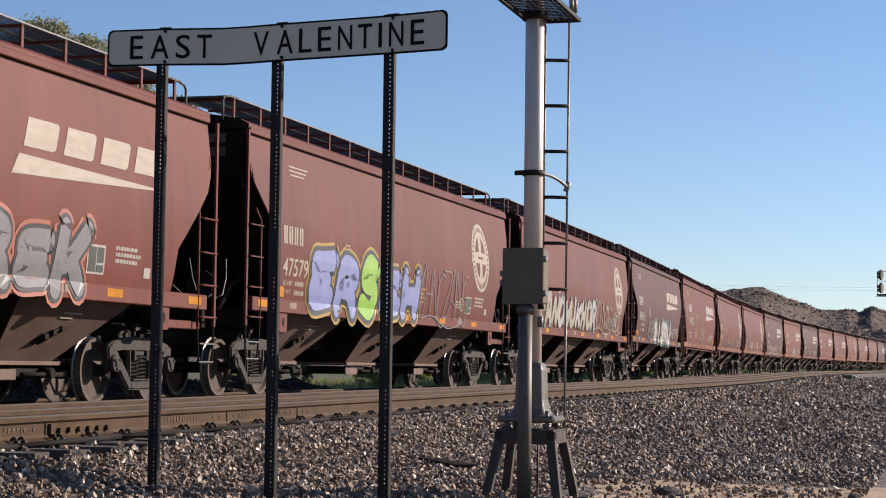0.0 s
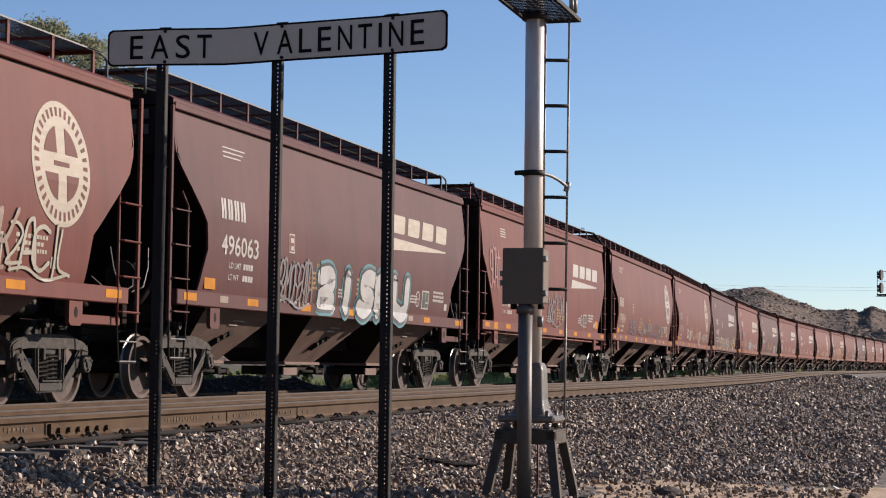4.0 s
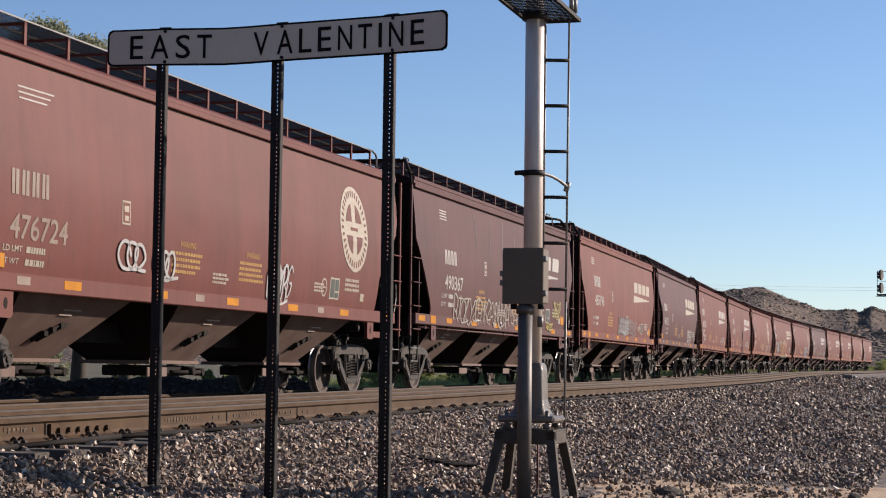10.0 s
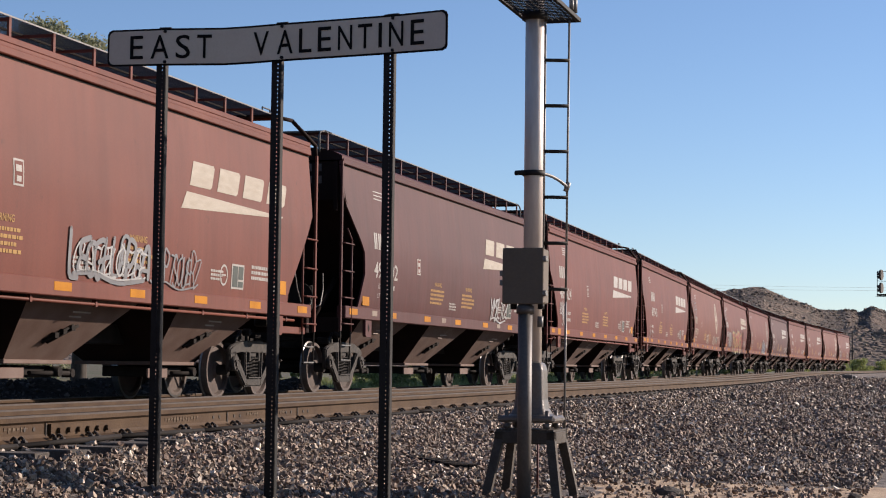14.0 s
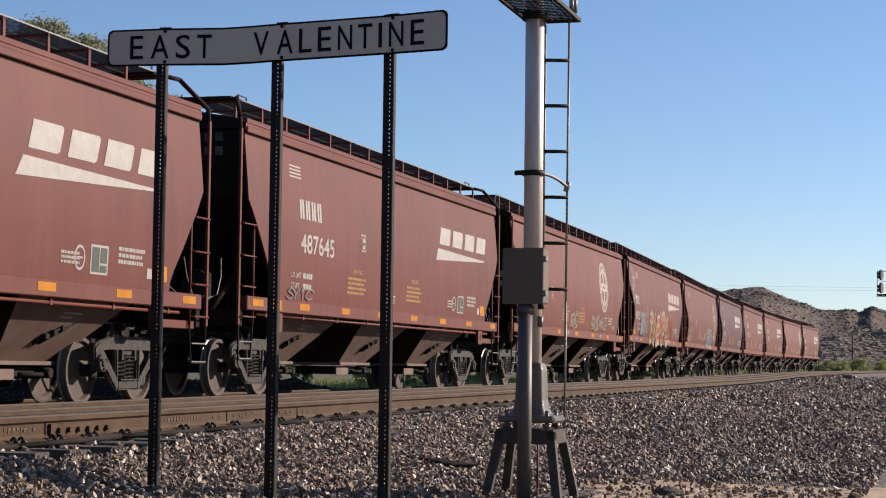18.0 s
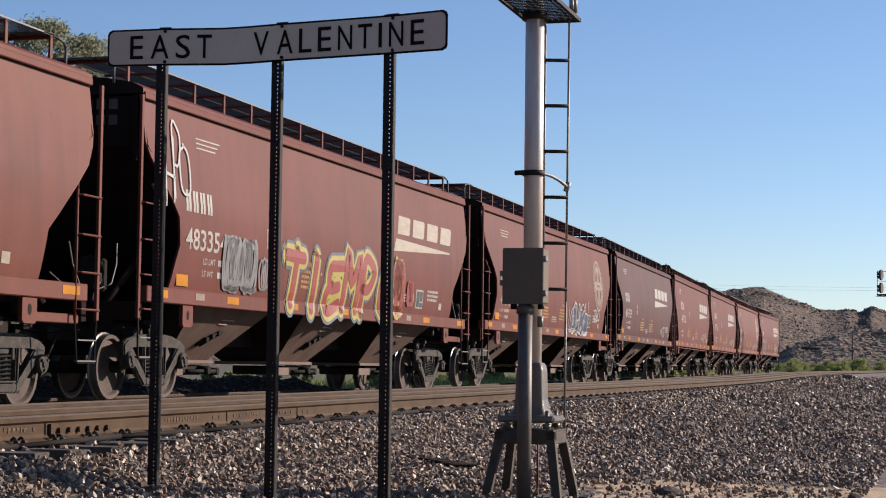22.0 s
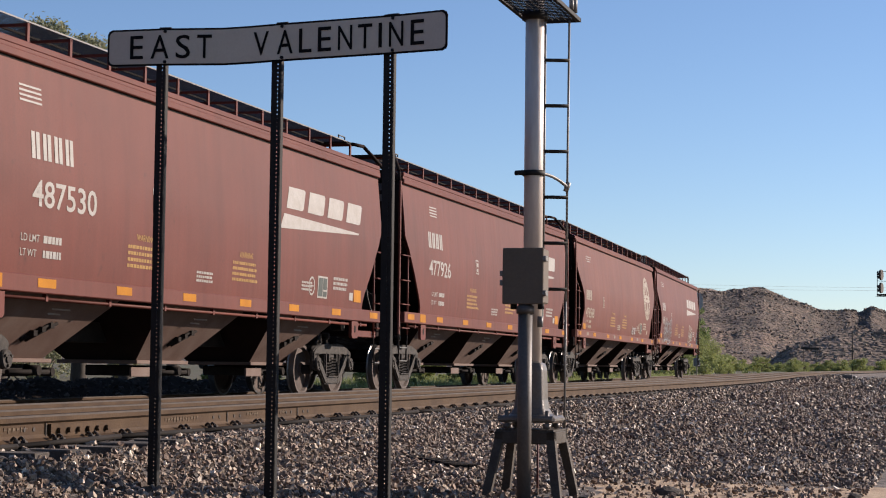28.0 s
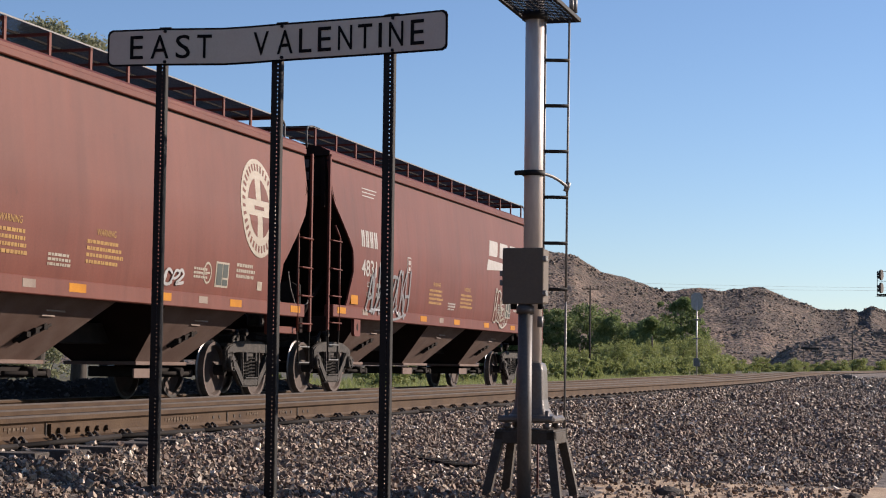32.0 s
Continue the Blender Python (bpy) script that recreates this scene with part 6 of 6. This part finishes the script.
def sign_point(u, w, out=0.0):
    k = [r[0] for r in SIGN]
    x, y, z = (float(np.interp(u, k, [r[i] for r in SIGN])) for i in (1, 2, 3))
    return Vector((x - 0.42 * (out - 0.0365), y - 0.9 * (out - 0.0365), z + w))


def build_sign():
    t = thing("station_sign", "white station name sign with black letters on three black posts", "sign", at=pose(-1.013, 10.97, -0.33))
    inv = t.matrix_world.inverted()

    def shell(lo_u, hi_u, lo_w, hi_w, out0, out1, radius):
        bm = bmesh.new()
        us = [lo_u, lo_u + 2, lo_u + radius] + sorted(list(np.linspace(lo_u + radius, hi_u - radius, 30)[1:-1]) + [r[0] for r in SIGN[1:-1]]) + [hi_u - radius, hi_u - 2, hi_u]
        rows = []
        for i, u in enumerate(us):
            c = 0.03 if i in (0, len(us) - 1) else 0.012 if i in (1, len(us) - 2) else 0.0
            c *= radius / 8
            rows.append([bm.verts.new(inv @ sign_point(u, w, o)) for w, o in ((lo_w + c, out0), (hi_w - c, out0), (hi_w - c, out1), (lo_w + c, out1))])
        for a, b in zip(rows, rows[1:]):
            for i in range(4):
                bm.faces.new((a[i], a[(i + 1) % 4], b[(i + 1) % 4], b[i]))
        bm.faces.new(rows[0]), bm.faces.new(rows[-1][::-1])
        return bm

    part("sign_panel", shell(190, 792, 0.0, 0.232, 0.03, 0.034, 8), sign_black, t, "sheet with a black edge")
    part("sign_face", shell(193.5, 788.5, 0.012, 0.22, 0.0345, 0.0365, 7), sign_mat, t, "white reflective face, in shade")
    for word, starts, ends in (("EAST", (231, 267, 311, 349), (254, 299, 337, 375)), ("VALENTINE", (449, 490, 530, 564, 600, 635, 671, 689, 728), (476, 519, 553, 588, 625, 660, 677, 715, 752))):
        for ch, u, end in zip(word, starts, ends):
            w = end - u
            bm = fit_shape(text_shape(ch, 0.004), u, end, 0.043, 0.19)
            for z in (0.07, 0.1, 0.13, 0.16):
                bmesh.ops.bisect_plane(bm, geom=bm.verts[:] + bm.edges[:] + bm.faces[:], plane_co=(0, 0, z), plane_no=(0, 0, 1))
            for r in SIGN[1:-1]:
                if u < r[0] < u + w:
                    bmesh.ops.bisect_plane(bm, geom=bm.verts[:] + bm.edges[:] + bm.faces[:], plane_co=(r[0], 0, 0), plane_no=(1, 0, 0))
            for v in bm.verts:
                v.co = inv @ sign_point(v.co.x, v.co.z, 0.0395)
            part("letter", bm, sign_black, t)
    # perforated channel posts
    for i, (u, x, y, foot) in enumerate(((288, -1.762, 11.27, -0.42), (495, -1.02, 10.99, -0.42), (692, -0.331, 10.64, -0.42))):
        bm = bmesh.new()
        top = 2.515
        box(bm, -0.033, 0.0062, -0.002, 0.002, 0, top - foot)
        box(bm, 0.0143, 0.033, -0.002, 0.002, 0, top - foot)
        z = 0.0
        while z < top - foot - 0.02:
            box(bm, 0.0062, 0.0143, -0.002, 0.002, z, z + 0.0176)
            z += 0.0254
        for k in (-1, 1):
            box(bm, k * 0.033 - 0.002, k * 0.033 + 0.002, 0.002, 0.03, 0, top - foot)
        o = part("post", bm, post_mat, t, "perforated black steel post")
        o.matrix_world = pose(x, y, foot, 0, 0, -25)
        for w in (0.022, 0.212):
            bm = bmesh.new()
            p = inv @ sign_point(u + 4, w, 0.036)
            q = inv @ sign_point(u + 4, w, 0.046)
            tube(bm, p, q, 0.011, n=6)
            part("bolt", bm, post_mat, t)
        bm = bmesh.new()
        a, b = inv @ sign_point(u - 8, 0.235, 0.02), inv @ sign_point(u + 12, 0.235, 0.02)
        tube(bm, a, b, 0.007, n=6)
        part("top_clamp", bm, post_mat, t)


build_sign()


# ---- signal mast ----
def build_mast():
    mx, my = 0.593, 12.05
    foot = -0.40
    t = thing("signal_mast", "aluminium railway signal mast with ladder and junction box", "railway signal", at=pose(mx, my, foot, 0, 0, -15.9))
    Z = -foot
    bm = bmesh.new()
    tube(bm, (0, 0, 0.13 + Z), (0, 0, 3.6 + Z), 0.0625, n=28)
    part("mast", bm, alu_mat, t, "dull aluminium tube")
    bm = bmesh.new()
    rings = []
    for w, z in ((0.155, 0.14), (0.125, 0.155), (0.105, 0.19), (0.096, 0.25), (0.09, 0.44), (0.084, 0.47), (0.072, 0.488), (0.05, 0.495)):
        ring = []
        for i in range(32):
            c, s = math.cos(i * math.pi / 16), math.sin(i * math.pi / 16)
            ring.append(bm.verts.new((w * math.copysign(abs(c) ** 0.3, c), w * math.copysign(abs(s) ** 0.3, s), z + Z)))
        rings.append(ring)
    for a, b in zip(rings, rings[1:]):
        for i in range(32):
            bm.faces.new((a[i], a[(i + 1) % 32], b[(i + 1) % 32], b[i]))
    bm.faces.new(rings[-1])
    box(bm, -0.19, 0.19, -0.17, 0.17, 0.1 + Z, 0.145 + Z, 0.015)
    part("base_casting", bm, cast_mat, t, "silver painted cast base")
    for k in range(4):
        bm = bmesh.new()
        a = k * math.pi / 2 + 0.785
        c, d = 0.19 * math.cos(a), 0.19 * math.sin(a)
        tube(bm, (c, d, 0.03 + Z), (c, d, 0.18 + Z), 0.014, n=8)
        tube(bm, (c, d, 0.065 + Z), (c, d, 0.095 + Z), 0.028, n=6)
        part("anchor_bolt", bm, cast_mat, t)
    bm = bmesh.new()
    for a in (0, 1, 2, 3):
        b2 = bmesh.new()
        box(b2, -0.2, 0.2, -0.2, -0.14, -0.035 + Z, 0.045 + Z, 0.006)
        bmesh.ops.transform(b2, matrix=pose(0, 0, 0, 0, 0, 90 * a), verts=b2.verts)
        merge(bm, b2)
    box(bm, -0.19, 0.19, -0.19, 0.19, 0.046 + Z, 0.058 + Z)
    st = part("stand_frame", bm, leg_mat, t)
    for sx in (-1, 1):
        for sy in (-1, 1):
            bm = bmesh.new()
            a, b = Vector((sx * 0.17, sy * 0.17, 0.0 + Z)), Vector((sx * 0.25, sy * 0.29, -0.08))
            for off, w in ((Vector((0.0, 0, 0)), 0.028),):
                q = [Vector((-w, -w, 0)), Vector((w, -w, 0)), Vector((w, w, 0)), Vector((-w, w, 0))]
                r0, r1 = [bm.verts.new(a + p) for p in q], [bm.verts.new(b + p) for p in q]
                for i in range(4):
                    bm.faces.new((r0[i], r0[(i + 1) % 4], r1[(i + 1) % 4], r1[i]))
            box(bm, b.x - 0.07, b.x + 0.07, b.y - 0.07, b.y + 0.07, -0.1, 0.01, 0.004)
            part("leg", bm, leg_mat, st, "splayed steel leg")
    # ladder
    bm = bmesh.new()
    m = Matrix.Rotation(radians(15.9), 4, "Z")

    def world_dir(x, y, z):
        return m @ Vector((x, y, 0)) + Vector((0, 0, z))
    x0, x1 = 0.08, 0.242
    wire(bm, [world_dir(x1 - 0.012, 0.2, 0.0 + Z), world_dir(x1 - 0.01, 0.2, 0.9 + Z), world_dir(x1, 0.2, 2.8 + Z)], 0.0085, 6)
    wire(bm, [world_dir(x0, 0.2, 0.85 + Z), world_dir(x0, 0.2, 2.8 + Z)], 0.0085, 6)
    lad = part("ladder", bm, galv_mat, t, "thin galvanised mast ladder")
    for k in range(6):
        bm = bmesh.new()
        a, b = world_dir(x0, 0.2, 0.982 + 0.309 * k + Z), world_dir(x1, 0.2, 0.982 + 0.309 * k + Z)
        d = Vector((0, 0, 0.013))
        tube(bm, a, b, 0.013, n=6)
        part("rung", bm, post_mat, lad, "dark rung")
    bm = bmesh.new()
    tube(bm, (0, 0, 1.72 + Z), (0, 0, 1.755 + Z), 0.075, n=24)
    wire(bm, [world_dir(-0.12, -0.02, 1.737 + Z), world_dir(-0.06, -0.06, 1.737 + Z)], 0.018, 6)
    part("collar", bm, post_mat, t, "dark clamp collar")
    bm = bmesh.new()
    pts = [world_dir(0.06 + 0.18 * u, -0.01 + 0.21 * u, 1.735 - 0.07 * u * u + Z) for u in np.linspace(0, 1, 8)]
    for a, b in zip(pts, pts[1:]):
        tube(bm, a, b, 0.011, n=8, caps=False)
    tube(bm, world_dir(0.225, 0.2, 1.64 + Z), world_dir(0.245, 0.2, 1.7 + Z), 0.02, n=6)
    part("ladder_bracket", bm, galv_mat, t)
    # junction box
    bm = bmesh.new()
    c = Vector((0.546 - mx, 11.76 - my, 0))
    b2 = bmesh.new()
    box(b2, -0.14, 0.12, -0.075, 0.08, 0.865 + Z, 1.215 + Z, 0.008)
    bmesh.ops.transform(b2, matrix=Matrix.Translation(m @ c) @ Matrix.Rotation(radians(15.9 - 17), 4, "Z"), verts=b2.verts)
    bx = part("junction_box", b2, box_mat, t, "grey-green metal junction box")
    fix = Matrix.Translation(m @ c) @ Matrix.Rotation(radians(15.9 - 17), 4, "Z")
    b2 = bmesh.new()
    box(b2, -0.145, 0.125, -0.088, -0.07, 0.86 + Z, 1.22 + Z, 0.005)
    bmesh.ops.transform(b2, matrix=fix, verts=b2.verts)
    part("box_door", b2, box_mat, bx, "closed door with a rim")
    for z in (0.93, 1.15):
        b2 = bmesh.new()
        box(b2, 0.12, 0.142, -0.085, -0.03, z - 0.018 + Z, z + 0.018 + Z, 0.004)
        tube(b2, (0.132, -0.1, z + Z), (0.132, -0.06, z + Z), 0.012, n=6)
        bmesh.ops.transform(b2, matrix=fix, verts=b2.verts)
        part("latch", b2, galv_mat, bx)
    for z in (0.98, 1.04):
        b2 = bmesh.new()
        box(b2, -0.165, -0.14, -0.08, -0.05, z + Z, z + 0.035 + Z, 0.004)
        bmesh.ops.transform(b2, matrix=fix, verts=b2.verts)
        part("hinge", b2, galv_mat, bx)
    b2 = bmesh.new()
    for x in (-0.09, -0.01, 0.09):
        tube(b2, (x, 0, 0.83 + Z), (x, 0, 0.87 + Z), 0.022, n=10)
    box(b2, -0.05, 0.05, 0.07, 0.2, 0.95 + Z, 1.1 + Z)
    bmesh.ops.transform(b2, matrix=fix, verts=b2.verts)
    part("cable_fitting", b2, post_mat, bx)
    bm = bmesh.new()
    c0 = m @ Vector((0.532 - mx, 11.73 - my, 0))
    tube(bm, c0 + Vector((0, 0, -0.08)), c0 + Vector((0, 0, 0.86 + Z)), 0.046, n=18)
    tube(bm, c0 + Vector((0, 0, 0.8 + Z)), c0 + Vector((0, 0, 0.85 + Z)), 0.058, n=18)
    part("conduit", bm, pipe_mat, t, "thick grey conduit pipe")
    bm = bmesh.new()
    c1 = m @ Vector((0.64 - mx, 11.95 - my, 0))
    tube(bm, c1 + Vector((0, 0, 0.72 + Z)), c1 + Vector((0, 0, 0.79 + Z)), 0.02, n=8)
    part("cable_clamp", bm, galv_mat, t)
    # maintenance platform overhead
    bm = bmesh.new()
    u0, u1, v0, v1, zz = -0.62, 0.35, -0.12, 0.225, 2.81 + Z
    for a in np.linspace(u0, u1, 20):
        box(bm, v0, v1, a - 0.003, a + 0.003, zz, zz + 0.008)
    for b in np.linspace(v0, v1, 9):
        box(bm, b - 0.003, b + 0.003, u0, u1, zz + 0.0015, zz + 0.0095)
    pf = part("platform", bm, post_mat, t, "dark grating platform")
    bm = bmesh.new()
    for a, b in (((v0, u0), (v1, u0)), ((v1, u0), (v1, u1)), ((v1, u1), (v0, u1)), ((v0, u1), (v0, u0))):
        box(bm, min(a[0], b[0]) - 0.012, max(a[0], b[0]) + 0.012, min(a[1], b[1]) - 0.012, max(a[1], b[1]) + 0.012, zz - 0.006, zz + 0.02)
    part("platform_frame", bm, post_mat, pf)
    bm = bmesh.new()
    tube(bm, (0, 0, zz - 0.05), (0, 0, zz), 0.085, n=20)
    part("platform_collar", bm, post_mat, pf)
    bm = bmesh.new()
    tube(bm, (v1, 0.2, zz + 0.03), (v1, 0.2, zz + 0.14), 0.02, n=8)
    tube(bm, (v1, 0.1, zz + 0.03), (v1, 0.1, zz + 0.1), 0.016, n=8)
    part("platform_bolt", bm, galv_mat, pf)


build_mast()


# ---- loose things by the mast ----
def build_loose():
    for i, (px, py, z, size) in enumerate(((1.58, 12.75, -0.42, 0.15), (1.27, 12.6, -0.43, 0.09), (2.9, 12.9, -0.43, 0.08))):
        rng = random.Random(30 + i)
        bm = bmesh.new()
        bmesh.ops.create_icosphere(bm, subdivisions=2, radius=size / 2)
        for v in bm.verts:
            v.co = Vector((v.co.x * 1.4, v.co.y * 0.9, v.co.z * 0.7)) * (1 + rng.uniform(-0.14, 0.14))
        o = solid("rock", bm, simple("rock_brown", [(0.1, 0.08, 0.065), (0.2, 0.165, 0.135)], 14.0, 0.9, bumpy=0.6), "brown angular rock lying on the gravel", "rock", "loose rocks")
        o.matrix_world = pose(px, py, z + size * 0.1)
    # Flat dark slab added for a dark streak in the ballast, cause unknown.
    bm = bmesh.new()
    rng = random.Random(51)
    for k in range(5):
        y = -0.7 + 0.28 * k
        box(bm, -0.11 + rng.uniform(-0.02, 0.02), 0.11 + rng.uniform(-0.02, 0.02), y, y + 0.278, -0.03, 0.022 + rng.uniform(-0.006, 0.006), 0.008)
    o = solid("plank", bm, simple("dark_slab", [(0.03, 0.025, 0.02), (0.08, 0.065, 0.055)], 9.0, 0.95, bumpy=0.8, stretch=(4, 0.6, 1), spec=0.1), "dark flat slab added for a dark streak in the ballast", "plank")
    o.matrix_world = pose(-0.06, 15.07, -0.318, 0, 2, 21)
    bm = bmesh.new()
    wire(bm, [(-0.3, -0.26, 0.0), (-0.1, -0.06, 0.02), (0.12, 0.1, 0.015), (0.3, 0.3, 0.03)], 0.012, 6)
    wire(bm, [(-0.1, -0.06, 0.02), (0.05, -0.1, 0.05), (0.16, -0.09, 0.06)], 0.007, 5)
    o = solid("twig", bm, wood_mat, "forked grey-brown dry twig on the gravel", "twig")
    o.matrix_world = pose(-1.6, 12.45, -0.37)
    bm = bmesh.new()
    tube(bm, (0, 0, -0.05), (0.0, 0, 0.42), 0.008, n=6)
    o = solid("marker_stake", bm, simple("marker_red", [(0.16, 0.04, 0.03), (0.24, 0.06, 0.045)], 8.0, 0.7), "thin red marker stake in the gravel", "stake")
    o.matrix_world = pose(0.66, 12.5, -0.42)


build_loose()


# ---- what moves ----
SPEED, EASE = 9.887, 0.001633


def run(t):
    """How far the train has come after t seconds."""
    return SPEED * t + EASE * t * (t - 32.0)


def motions():
    for k, (t, car) in enumerate(train):
        mid = (STARTS[k] + STARTS[k + 1]) / 2 - SHIFT
        rows = []
        for i in range(33):
            s = mid - run(i)
            x, y, a = place(s, 0.0)
            rows.append((float(i), pose(x, y, grade(s), 0, 0, 90 - math.degrees(a))))
        walk(t, rows)
    # wheels roll: every wheelset turns with the distance run
    first = None
    for t, car in train:
        for o in t.children_recursive:
            if o.name.split(".")[0] in ("wheel", "axle"):
                if first is None:
                    walk(o, [(i / 15.0, Matrix.Rotation(-run(i / 15.0) / 0.46, 4, "Y")) for i in range(481)])
                    first = o
                else:
                    o.rotation_mode = "QUATERNION"
                    keys = o.animation_data_create()
                    keys.action, keys.action_slot = first.animation_data.action, first.animation_data.action_slot


motions()
